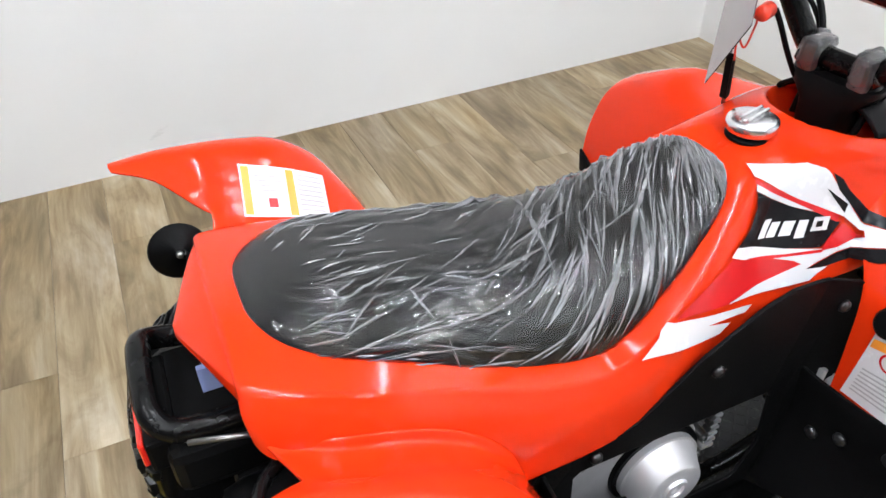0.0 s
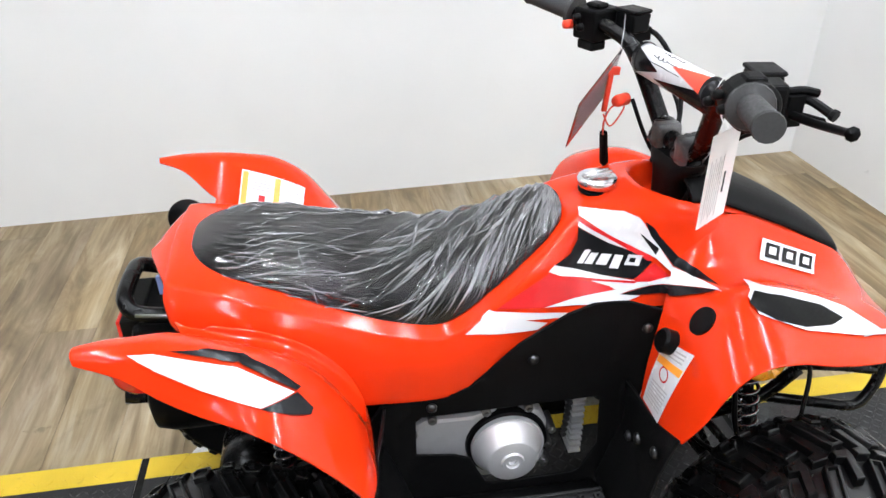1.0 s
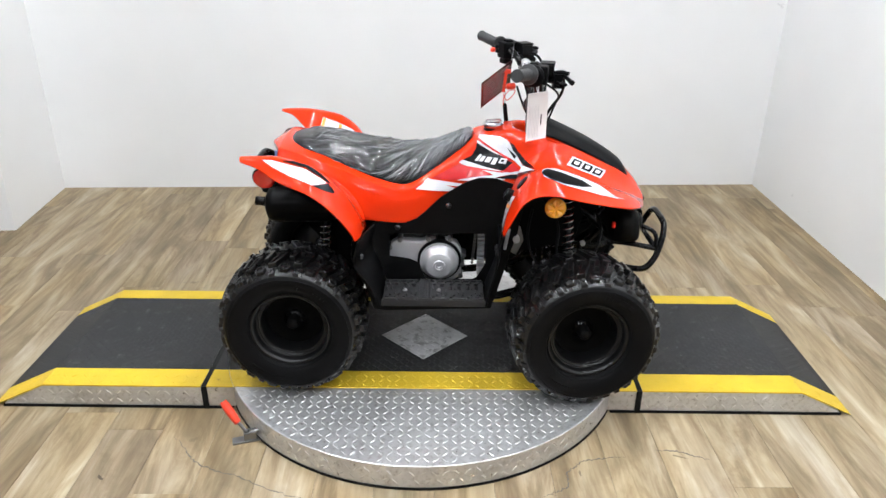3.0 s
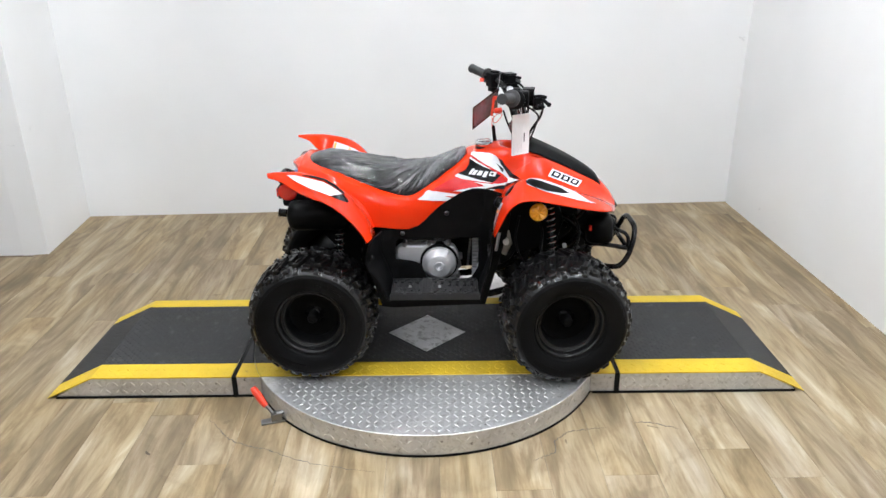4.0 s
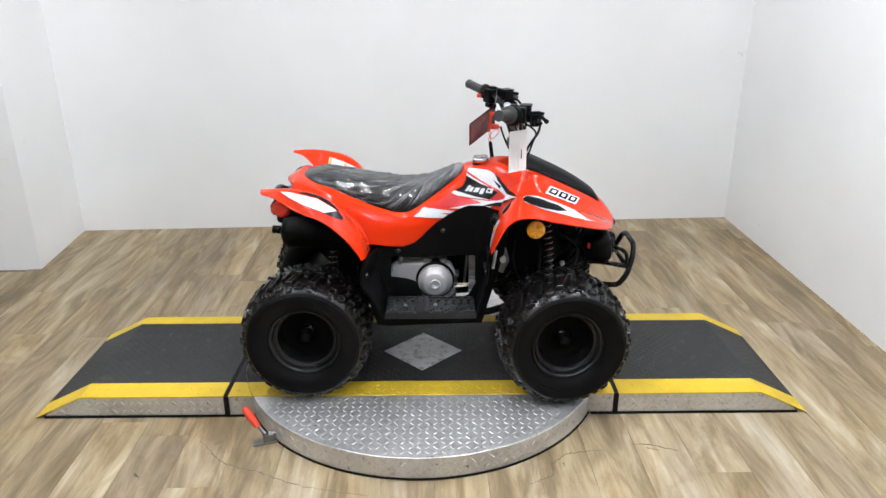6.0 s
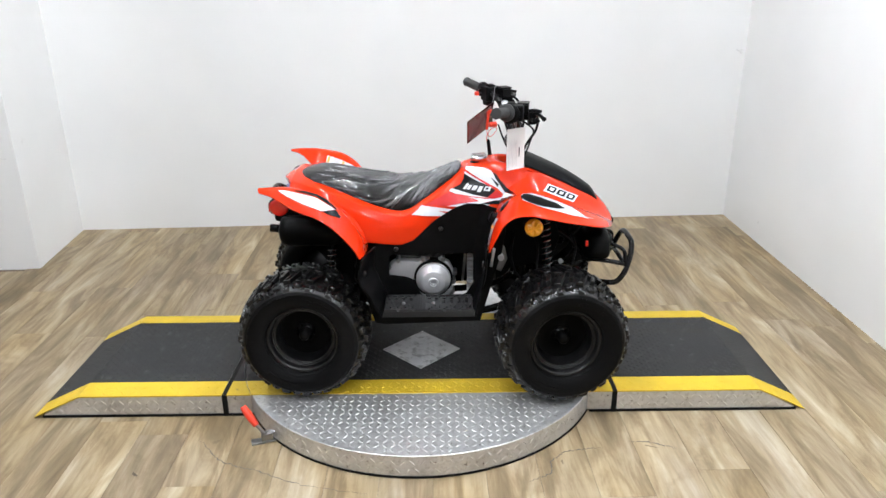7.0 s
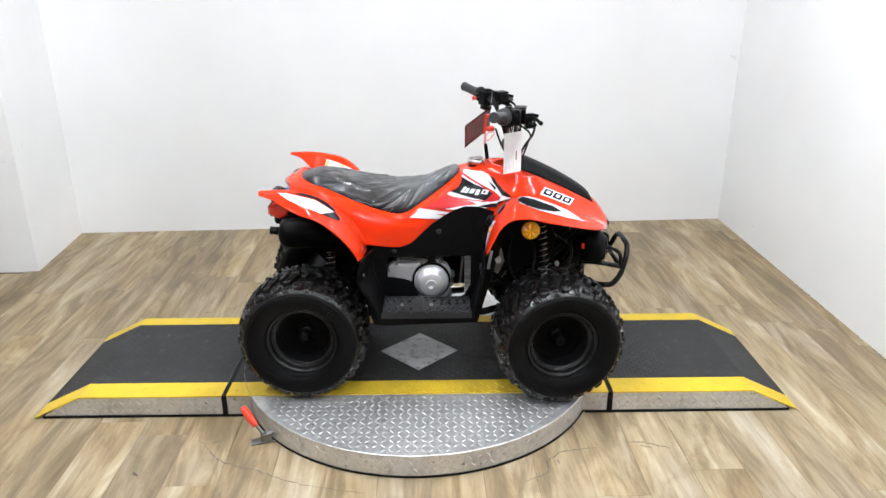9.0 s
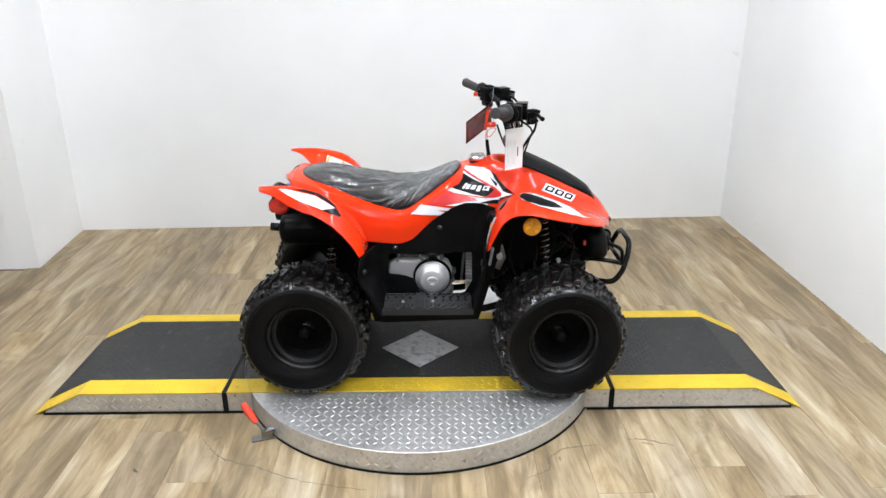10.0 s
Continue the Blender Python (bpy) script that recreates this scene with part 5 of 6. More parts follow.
# dark bulk behind the lamp housing
bm = bmesh.new()
prism(bm, [(0.38, 0.52), (0.47, 0.50), (0.478, 0.44), (0.45, 0.385), (0.41, 0.35), (0.37, 0.36)], -0.055, 0.055)
part("front_box", bm, BLACK_PLASTIC, atv, "black plastic box behind the lamps", bevel=0.008)

# front bumper hoop
bm = bmesh.new()
hoop = [(0.42, -0.055, 0.29), (0.5, -0.07, 0.277), (0.561, -0.098, 0.282), (0.594, -0.114, 0.285), (0.617, -0.117, 0.292), (0.64, -0.11, 0.318), (0.653, -0.101, 0.349), (0.662, -0.09, 0.377), (0.666, -0.079, 0.394), (0.669, -0.066, 0.404), (0.67, -0.05, 0.411), (0.67, -0.025, 0.414)]
tube(bm, hoop + [(x, -y, z) for x, y, z in hoop[::-1]], 0.0092, 12, 6)
for s in (-1, 1):
    tube(bm, [(0.50, s * 0.085, 0.362), (0.57, s * 0.095, 0.358), (0.638, s * 0.104, 0.348)], 0.008, 10)
    tube(bm, [(0.55, s * 0.06, 0.425), (0.595, s * 0.07, 0.408), (0.628, s * 0.085, 0.398), (0.641, s * 0.095, 0.382), (0.642, s * 0.102, 0.352)], 0.0065, 10)
tube(bm, [(0.640, -0.104, 0.348), (0.640, 0.104, 0.348)], 0.008, 10)
part("front_bumper", bm, BLACK_METAL, atv, "glossy black tube", smooth=True)

# rear grab bar, exhaust, tail lamps, number-plate bracket
bm = bmesh.new()
rail = [(-0.42, -0.058, 0.565), (-0.47, -0.062, 0.566), (-0.505, -0.062, 0.574), (-0.519, -0.050, 0.584), (-0.522, -0.025, 0.589)]
tube(bm, rail + [(x, -y, z) for x, y, z in rail[::-1]], 0.0115, 12)
part("rear_rack", bm, BLACK_METAL, atv, "black tube", smooth=True)
bm = bmesh.new()
revolve(bm, [(0.001, 0.0), (0.022, 0.0), (0.045, -0.01), (0.050, -0.03), (0.050, -0.17), (0.04, -0.20), (0.012, -0.22), (0.001, -0.22)], 28, pose(-0.49, -0.130, 0.486, 0, 0, 90) @ pose(0, 0, 0, 0, 0, 0))
muffler = part("muffler", bm, BLACK_SATIN, atv, "black silencer", smooth=True)
bm = bmesh.new()
tube(bm, [(-0.48, -0.138, 0.495), (-0.517, -0.141, 0.50)], 0.013, 14)
part("tail_pipe", bm, BLACK_METAL, muffler, "black tail pipe", smooth=True)
bm = bmesh.new()
box(bm, -0.534, -0.505, -0.055, 0.060, 0.518, 0.556)
lamp = part("tail_lamp", bm, BLACK_PLASTIC, atv, "black tail lamp with a thin red lens", bevel=0.004)
bm = bmesh.new()
box(bm, -0.540, -0.534, -0.050, 0.056, 0.524, 0.553)
part("lens", bm, RED_LENS, lamp, "red lamp lens", bevel=0.002)
bm = bmesh.new()
tube(bm, [(-0.440, -0.118, 0.600), (-0.494, -0.097, 0.592)], 0.0026, 8)
part("latch_rod", bm, STEEL, atv, "thin bare steel rod under the tail", smooth=True)
bm = bmesh.new()
box(bm, -0.474, -0.450, -0.044, -0.038, 0.588, 0.616)
part("paper_label", bm, BLUE_LABEL, atv, "small pale blue label under the tail")
bm = bmesh.new()
box(bm, -0.518, -0.36, -0.075, 0.075, 0.495, 0.552)
box(bm, -0.47, -0.34, -0.085, 0.085, 0.42, 0.50)
part("battery_box", bm, BLACK_PLASTIC, atv, "black plastic box under the tail", bevel=0.012)
for s in (-1, 1):
    yl = 0.228 if s < 0 else 0.172
    bm = bmesh.new()
    revolve(bm, [(0.0005, 0.008), (0.018, 0.0075), (0.026, 0.004), (0.029, 0.0), (0.029, -0.003), (0.0005, -0.003)], 28)
    refl = part("rear_reflector", bm, RED_LENS, atv, "round red side reflector on a black plate", smooth=True)
    refl.matrix_basis = pose(-0.464, s * yl, 0.594, 0, 0, 0 if s > 0 else 180) @ pose(0, 0, 0, -12)
    bm = bmesh.new()
    revolve(bm, [(0.0005, -0.004), (0.0315, -0.004), (0.0325, -0.007), (0.030, -0.009), (0.006, -0.010), (0.005, -0.016), (0.0005, -0.016)], 28)
    part("back_plate", bm, BLACK_SATIN, refl, "black back plate", smooth=True)
    bm = bmesh.new()
    revolve(bm, [(0.0005, -0.022), (0.003, -0.022), (0.004, -0.019), (0.004, -0.016)], 12)
    part("stud", bm, STEEL, refl, "steel stud", smooth=True)
    bm = bmesh.new()
    tube(bm, [(-0.462, s * (yl - 0.012), 0.594), (-0.45, s * 0.16, 0.585), (-0.42, s * 0.13, 0.58)], 0.006, 8)
    part("reflector_bracket", bm, BLACK_METAL, atv, smooth=True)
    # amber side reflector under the front fender
    bm = bmesh.new()
    for v in [v for ring in revolve(bm, [(0.0005, 0.007), (0.010, 0.0066), (0.020, 0.0058), (0.025, 0.003), (0.028, 0.0), (0.028, -0.006), (0.0005, -0.006)], 24) for v in ring[1:3]]:
        v.co.y += 0.0026 * math.cos(6 * math.atan2(v.co.z, v.co.x))
    ref = part("side_reflector", bm, AMBER_LENS, atv, "round amber reflector")
    ref.matrix_basis = pose(0.312, s * 0.259, 0.531, 0, 0, 180 if s < 0 else 0)
    bm = bmesh.new()
    tube(bm, [(0.312, s * 0.253, 0.531), (0.315, s * 0.235, 0.56), (0.32, s * 0.22, 0.605)], 0.006, 8)
    part("reflector_bracket", bm, BLACK_METAL, atv, smooth=True)

# fuel cap
bm = bmesh.new()
revolve(bm, [(0.001, 0.0235), (0.012, 0.0233), (0.022, 0.0225), (0.0270, 0.0205), (0.0290, 0.017), (0.0285, 0.009), (0.0255, 0.005), (0.023, 0.004), (0.0225, -0.002)], 48, pose(0.155, -0.004, 0.677, 90))
cap = part("fuel_cap", bm, CHROME, atv, "chrome fuel cap wrapped in film", smooth=True)
bm = bmesh.new()
box(bm, -0.022, 0.022, -0.0062, -0.0022, 0.016, 0.0275)
box(bm, -0.022, 0.022, 0.0022, 0.0062, 0.016, 0.0275)
box(bm, -0.023, 0.023, -0.003, 0.003, 0.016, 0.0250)
ob = part("cap_grip", bm, CHROME, cap, bevel=0.003)
ob.matrix_basis = pose(0.155, -0.004, 0.677, 0, 0, 15)
bm = bmesh.new()
revolve(bm, [(0.018, 0.0), (0.0265, 0.0), (0.0272, 0.003), (0.025, 0.005), (0.018, 0.005)], 36, pose(0.155, -0.004, 0.675, 90), True)
part("cap_seal", bm, BLACK_PLASTIC, cap, "black seal ring", smooth=True)
# handlebar, built straight and then turned with the steering
PIV = Vector((0.281, 0, 0))
TURNED = pose(PIV.x, 0, 0, 0, 0, STEER)
bar = part("handlebar", (lambda b: (
    tube(b, [(-0.124, -0.322, 0.892), (-0.083, -0.24, 0.879), (-0.050, -0.155, 0.866), (-0.030, -0.11, 0.838), (-0.008, -0.06, 0.758), (-0.006, -0.04, 0.740), (-0.006, 0, 0.736),
             (-0.006, 0.04, 0.740), (-0.008, 0.06, 0.758), (-0.030, 0.11, 0.838), (-0.050, 0.155, 0.866), (-0.083, 0.24, 0.879), (-0.124, 0.322, 0.892)], lambda t: 0.011 + 0.0025 * max(0.0, min(1.0, (0.30 - abs(t - 0.5)) * 20)), 14, 6),
    tube(b, [(-0.028, -0.112, 0.835), (-0.02, 0, 0.838), (-0.028, 0.112, 0.835)], 0.008, 10),
    tube(b, [(0.0, 0, 0.66), (-0.004, 0, 0.70)], 0.024, 14), tube(b, [(-0.004, -0.034, 0.71), (-0.006, -0.034, 0.732)], 0.017, 12), tube(b, [(-0.004, 0.034, 0.71), (-0.006, 0.034, 0.732)], 0.017, 12), b)[5])(bmesh.new()), BLACK_METAL, atv, "black steel bar", smooth=True)
bar.matrix_basis = TURNED
for s in (-1, 1):
    bm = bmesh.new()
    n = 30
    pts = [Vector((-0.079, s * 0.232, 0.8780)).lerp(Vector((-0.126, s * 0.326, 0.8930)), k / n) for k in range(n + 1)]
    tube(bm, pts, lambda t: 0.0140 + 0.0012 * (1 if int(t * 30) % 2 else 0) + (0.011 if t < 0.07 else 0) + (0.001 if t > 0.95 else 0), 16, smooth_line=False)
    part("grip", bm, GRIP, bar, "dark grey rubber grip", smooth="edges")
    bm = bmesh.new()
    if s > 0:
        box(bm, -0.024, 0.034, -0.026, 0.024, -0.028, 0.020)
        box(bm, -0.020, 0.010, -0.020, 0.016, -0.044, -0.028)
        box(bm, -0.012, 0.012, -0.018, 0.012, 0.020, 0.028)
    else:
        revolve(bm, [(0.0005, -0.030), (0.024, -0.030), (0.0285, -0.024), (0.0295, -0.002), (0.0295, 0.016), (0.026, 0.024), (0.0005, 0.024)][::-1], 28)
        box(bm, -0.002, 0.036, -0.020, 0.018, -0.022, 0.024)
        box(bm, -0.012, 0.012, -0.018, 0.012, 0.022, 0.032)
    sw = part("switch_housing", bm, BLACK_PLASTIC, bar, "black switch block", bevel=0.005)
    sw.matrix_basis = pose(-0.060, s * 0.203, 0.872, 0, 0, s * 18)
    bm = bmesh.new()
    for k in range(3):
        revolve(bm, [(0.0005, 0.006), (0.005, 0.006), (0.006, 0.0), (0.006, -0.004), (0.0005, -0.004)], 10, pose(-0.066 - 0.028, s * (0.195 + 0.014 * (k - 1)), 0.868 + 0.012 * (k % 2), 0, 0, 90))
    part("switch_button", bm, BLACK_SATIN, sw, "small black switches", smooth=True).matrix_basis = sw.matrix_basis.inverted()
    bm = bmesh.new()
    box(bm, -0.018, 0.016, -0.021, 0.021, -0.016, 0.012)
    box(bm, -0.020, 0.018, -0.023, 0.023, 0.012, 0.018)
    res = part("brake_reservoir", bm, BLACK_SATIN, bar, "black brake fluid box", bevel=0.003)
    res.matrix_basis = pose(-0.015, s * 0.163, 0.878, 0, 0, s * 15)
    bm = bmesh.new()
    box(bm, -0.04, 0.012, s * 0.165 - 0.014, s * 0.165 + 0.014, 0.848, 0.868)
    tube(bm, [(0.004, s * 0.17, 0.864), (0.020, s * 0.20, 0.866), (0.030, s * 0.225, 0.858), (0.033, s * 0.234, 0.856)], lambda t: 0.0055 + (0.0016 if t > 0.75 else 0), 8)
    tube(bm, [(0.012, s * 0.196, 0.868), (0.013, s * 0.198, 0.838)], 0.0028, 8)
    tube(bm, [(-0.01, s * 0.175, 0.85), (0.012, s * 0.20, 0.848), (0.016, s * 0.235, 0.852)], 0.0045, 8)
    tube(bm, [(-0.005, s * 0.19, 0.874), (0.014, s * 0.196, 0.876), (0.032, s * 0.20, 0.872)], 0.005, 8)
    tube(bm, [(0.002, s * 0.185, 0.838), (0.024, s * 0.192, 0.842)], 0.006, 8)
    box(bm, -0.006, 0.014, s * 0.192 - 0.012, s * 0.192 + 0.012, 0.836, 0.872)
    part("lever_perch", bm, BLACK_SATIN, bar, "black lever perch", smooth="edges")
    bm = bmesh.new()
    tube(bm, [(-0.030, s * 0.165, 0.852), (-0.004, s * 0.185, 0.850), (0.004, s * 0.235, 0.852), (-0.005, s * 0.29, 0.863), (-0.010, s * 0.306, 0.867)], lambda t: 0.0062 - 0.0020 * t + (0.004 if t > 0.96 else 0), 8)
    part("brake_lever", bm, BLACK_SATIN, bar, "black lever", smooth=True)
    bm = bmesh.new()
    tube(bm, [(-0.03, s * 0.17, 0.862), (0.025, s * 0.16, 0.855), (0.04, s * 0.10, 0.80), (0.02, s * 0.05, 0.74), (-0.01, s * 0.04, 0.66)], 0.004, 8)
    tube(bm, [(-0.04, s * 0.18, 0.855), (0.02, s * 0.14, 0.81), (0.03, s * 0.07, 0.76), (0.01, s * 0.03, 0.67)], 0.003, 8)
    part("brake_cable", bm, BLACK_SATIN, bar, "black cables", smooth=True)
bm = bmesh.new()
revolve(bm, [(0.0005, -0.014), (0.006, -0.014), (0.007, -0.010), (0.007, 0.0)], 14)
ob = part("stop_button", bm, RED_TOUCH, bar, "red stop button", smooth=True)
ob.matrix_basis = pose(-0.098, 0.205, 0.868, 0, 0, -90)
bm = bmesh.new()
revolve(bm, [(0.0005, -0.024), (0.007, -0.024), (0.0092, -0.018), (0.0095, 0.0)], 16)
ob = part("tether_switch", bm, RED_TOUCH, bar, "red tether switch cap", smooth=True)
ob.matrix_basis = pose(-0.058, 0.075, 0.785, 0, 0, -70)
bm = bmesh.new()
tube(bm, [(-0.050, 0.072, 0.785), (-0.046, 0.064, 0.770), (-0.036, 0.054, 0.741), (-0.024, 0.046, 0.715), (-0.006, 0.040, 0.688), (0.004, 0.034, 0.655)], 0.0032, 8)
part("switch_wire", bm, BLACK_SATIN, bar, "black wire to the tether switch", smooth=True)
bm = bmesh.new()
stem = []
for z, hx, hy in ((0.625, 0.024, 0.028), (0.690, 0.027, 0.032), (0.704, 0.026, 0.046), (0.716, 0.024, 0.054), (0.722, 0.022, 0.054)):
    stem.append([Vector((-0.004 + hx * squared(math.cos(a)), hy * squared(math.sin(a)), z)) for a in [2 * math.pi * k / 24 for k in range(25)]])
vs = grid(bm, stem)
bm.faces.new(vs[-1][:-1])
bmesh.ops.remove_doubles(bm, verts=bm.verts[:], dist=0.0004)
part("stem", bm, BLACK_SATIN, bar, "black steering stem that widens under the clamps", smooth="edges")
# clamps, wrapped in film
for s in (-1, 1):
    bm = bmesh.new()
    box(bm, -0.022, 0.018, -0.012, 0.012, -0.018, 0.020)
    cl = part("bar_clamp", bm, CLAMP, bar, "grey bar clamp wrapped in clear film", bevel=0.006)
    cl.matrix_basis = pose(-0.006, s * 0.034, 0.738)
    bm = bmesh.new()
    bmesh.ops.create_icosphere(bm, subdivisions=4, radius=1.0)
    for v in bm.verts:
        q = v.co.copy()
        k = 0.94 + 0.20 * noise.noise(q * 1.8 + Vector((s, 0, 3))) + 0.16 * abs(noise.noise(q * 3.5 + Vector((4, s, 0)))) + 0.08 * abs(noise.noise(q * 8 + Vector((1, 4, s))))
        v.co = Vector((q.x * 0.026, q.y * 0.017, q.z * 0.024)) * k
    part("film_wrap", bm, FILM, cl, "crumpled clear film", smooth="edges").location = (-0.004, 0, 0.004)
# crossbar pad
bm = bmesh.new()


def on_pad(y, a, out=0.0):
    k = min(1.0, (0.108 - abs(y)) / 0.012 * 0.4 + 0.6)
    return Vector((-0.026 - (0.019 + out) * math.cos(a) * k, y, 0.838 + (0.024 + out) * math.sin(a) * k))


pad_rows = [[on_pad(y, 2 * math.pi * i / 24) for i in range(25)] for y in (-0.106, -0.1, -0.095, -0.05, 0, 0.05, 0.095, 0.1, 0.106)]
vs = grid(bm, [[Vector(p) for p in r] for r in pad_rows])
bm.faces.new(vs[0][:-1])
bm.faces.new(vs[-1][:-1])
bmesh.ops.remove_doubles(bm, verts=bm.verts[:], dist=0.0005)
pad = part("bar_pad", bm, WHITE_DECAL, bar, "white foam bar pad with red and black ends", smooth=True)
for y0, y1 in ((-0.109, -0.086), (0.086, 0.109)):
    bm = bmesh.new()
    grid(bm, [[on_pad(y0 + (y1 - y0) * j / 4, 2 * math.pi * i / 24, 0.0014) for j in range(5)] for i in range(25)])
    part("pad_end", bm, BLACK_DECAL, pad, "black pad end", smooth=True)
for nm, mat, y0, y1, mid_a, half, out in (("pad_wedge", RED_TOUCH, -0.088, -0.010, 0.75, 0.62, 0.0010), ("pad_wedge", BLACK_DECAL, -0.088, 0.03, -0.45, 0.75, 0.0008), ("pad_wedge", BLACK_DECAL, 0.088, 0.02, 0.1, 0.8, 0.0008)):
    bm = bmesh.new()
    grid(bm, [[on_pad(y0 + (y1 - y0) * i / 14, mid_a + half * (1 - i / 14.5) * (j / 4 - 1), out) for j in range(9)] for i in range(15)])
    part(nm, bm, mat, pad, smooth=True)
bm = bmesh.new()
for y0, y1, a0, turns, tall in ((-0.030, 0.048, 0.85, 6.5, 0.13), (-0.020, 0.030, 1.40, 4.0, 0.10), (-0.036, 0.052, 0.42, 0.7, 0.05)):
    tube(bm, [on_pad(y0 + (y1 - y0) * k / 70 + 0.0035 * math.cos(2 * math.pi * turns * k / 70), a0 + tall * math.sin(2 * math.pi * turns * k / 70) * (0.5 + 0.5 * math.cos(k * 0.13)), 0.0002) for k in range(71)], 0.0005, 6, smooth_line=False)
part("pad_scribble", bm, BLACK_DECAL, pad, "black scribbled mark", smooth=True)


# ---- stickers on the bodywork ----
from mathutils.bvhtree import BVHTree


def bvh_of(*grids):
    verts, faces = [], []
    for pts in grids:
        n0, w = len(verts), len(pts[0])
        verts += [p for row in pts for p in row]
        faces += [(n0 + i * w + j, n0 + i * w + j + 1, n0 + (i + 1) * w + j + 1, n0 + (i + 1) * w + j) for i in range(len(pts) - 1) for j in range(w - 1)]
    return BVHTree.FromPolygons(verts, faces)


def flip(pts):
    return [[Vector((p.x, -p.y, p.z)) for p in row] for row in pts]


def axes_for(d):
    d = Vector(d).normalized()
    e1 = (EX - d * d.x).normalized()
    return d, e1, e1.cross(d)


SHELL = bvh_of(side_pts, fender_pts["rear_fender"], fender_pts["front_fender"], flip(side_pts), flip(fender_pts["rear_fender"]), flip(fender_pts["front_fender"]))


def sticker(name, outline, d, mat, parent, label="", lift=0.0030, fine=0.007):
    """An outline laid on the body along the way d: thin, and bent to the surface under it."""
    d, e1, e2 = axes_for(d)
    bm = bmesh.new()
    vs = [bm.verts.new(e1 * a + e2 * b - d * 1.0) for a, b in outline]
    es = [bm.edges.new((vs[i], vs[(i + 1) % len(vs)])) for i in range(len(vs))]
    bmesh.ops.triangle_fill(bm, use_beauty=True, edges=es)
    for _ in range(5):
        long = [e for e in bm.edges if e.calc_length() > fine]
        if not long:
            break
        bmesh.ops.subdivide_edges(bm, edges=long, cuts=1)
        bmesh.ops.triangulate(bm, faces=[f for f in bm.faces if len(f.verts) > 3])
    for v in bm.verts:
        hit, nrm, _, _ = SHELL.ray_cast(v.co, d)
        if hit is None:
            hit, nrm, _, _ = SHELL.find_nearest(v.co + d * 0.85)
        if nrm.dot(d) > 0:
            nrm = -nrm
        v.co = hit + nrm * lift - d * 0.0004
    return part(name, bm, mat, parent, label, smooth=True)


TANK, REARV, FRONTV = (0.1, 0.92, -0.36), (-0.24, 0.86, -0.43), (0.3, 0.85, -0.43)


def vinyl(name, way, mat, lift, outline):
    """A sticker of one colour on the bodywork."""
    look_of = {WHITE_DECAL: "white vinyl sticker", BLACK_DECAL: "black vinyl sticker", DARKRED_DECAL: "dark red vinyl sticker"}
    return sticker(name, outline, way, mat, atv, look_of.get(mat, ""), lift * 1.15 + 0.0011)


vinyl("white_stripe", TANK, WHITE_DECAL, 0.0030, [(0.141, 0.595), (0.144, 0.605), (0.203, 0.598), (0.222, 0.59), (0.228, 0.583), (0.234, 0.572), (0.248, 0.549), (0.254, 0.538), (0.268, 0.516), (0.298, 0.498), (0.28, 0.498), (0.265, 0.51), (0.243, 0.532), (0.222, 0.544), (0.186, 0.565)])
vinyl("white_line", TANK, WHITE_DECAL, 0.0031, [(0.139, 0.588), (0.183, 0.561), (0.222, 0.539), (0.18, 0.557), (0.136, 0.583)])
vinyl("dark_red_line", TANK, DARKRED_DECAL, 0.0033, [(0.14, 0.593), (0.186, 0.565), (0.224, 0.543), (0.238, 0.535), (0.233, 0.528), (0.183, 0.561), (0.139, 0.588)])
vinyl("black_field", TANK, BLACK_DECAL, 0.0032, [(0.136, 0.582), (0.18, 0.557), (0.217, 0.54), (0.233, 0.529), (0.238, 0.527), (0.217, 0.508), (0.21, 0.504), (0.165, 0.513), (0.124, 0.524), (0.098, 0.534), (0.121, 0.547), (0.133, 0.566)])
vinyl("dark_red_wedge", TANK, DARKRED_DECAL, 0.0035, [(0.217, 0.508), (0.241, 0.525), (0.262, 0.505), (0.233, 0.499), (0.211, 0.5)])
vinyl("black_wedge", TANK, BLACK_DECAL, 0.0034, [(0.23, 0.584), (0.242, 0.575), (0.251, 0.56), (0.273, 0.534), (0.292, 0.514), (0.302, 0.5), (0.283, 0.506), (0.268, 0.519), (0.248, 0.548), (0.237, 0.564)])
vinyl("black_wedge", TANK, BLACK_DECAL, 0.0036, [(0.222, 0.569), (0.248, 0.545), (0.243, 0.536), (0.234, 0.55)])
vinyl("white_flash", TANK, WHITE_DECAL, 0.0033, [(0.088, 0.526), (0.097, 0.534), (0.165, 0.513), (0.212, 0.502), (0.262, 0.504), (0.265, 0.51), (0.298, 0.497), (0.28, 0.497), (0.258, 0.495), (0.233, 0.494), (0.203, 0.488), (0.19, 0.484), (0.219, 0.48), (0.203, 0.475), (0.193, 0.47), (0.161, 0.472), (0.08, 0.477), (0.122, 0.484), (0.184, 0.491), (0.175, 0.497), (0.149, 0.506), (0.107, 0.517)])
vinyl("dark_red_line", TANK, DARKRED_DECAL, 0.0036, [(0.102, 0.518), (0.165, 0.507), (0.217, 0.501), (0.211, 0.498), (0.149, 0.506), (0.11, 0.515)])
vinyl("dark_red_field", TANK, DARKRED_DECAL, 0.0029, [(0.091, 0.524), (0.107, 0.516), (0.149, 0.505), (0.175, 0.496), (0.184, 0.491), (0.122, 0.483), (0.08, 0.477), (0.013, 0.481), (0.048, 0.5)])
vinyl("black_wedge", TANK, BLACK_DECAL, 0.0034, [(0.19, 0.484), (0.233, 0.493), (0.258, 0.494), (0.277, 0.496), (0.295, 0.497), (0.272, 0.489), (0.255, 0.482), (0.21, 0.481)])
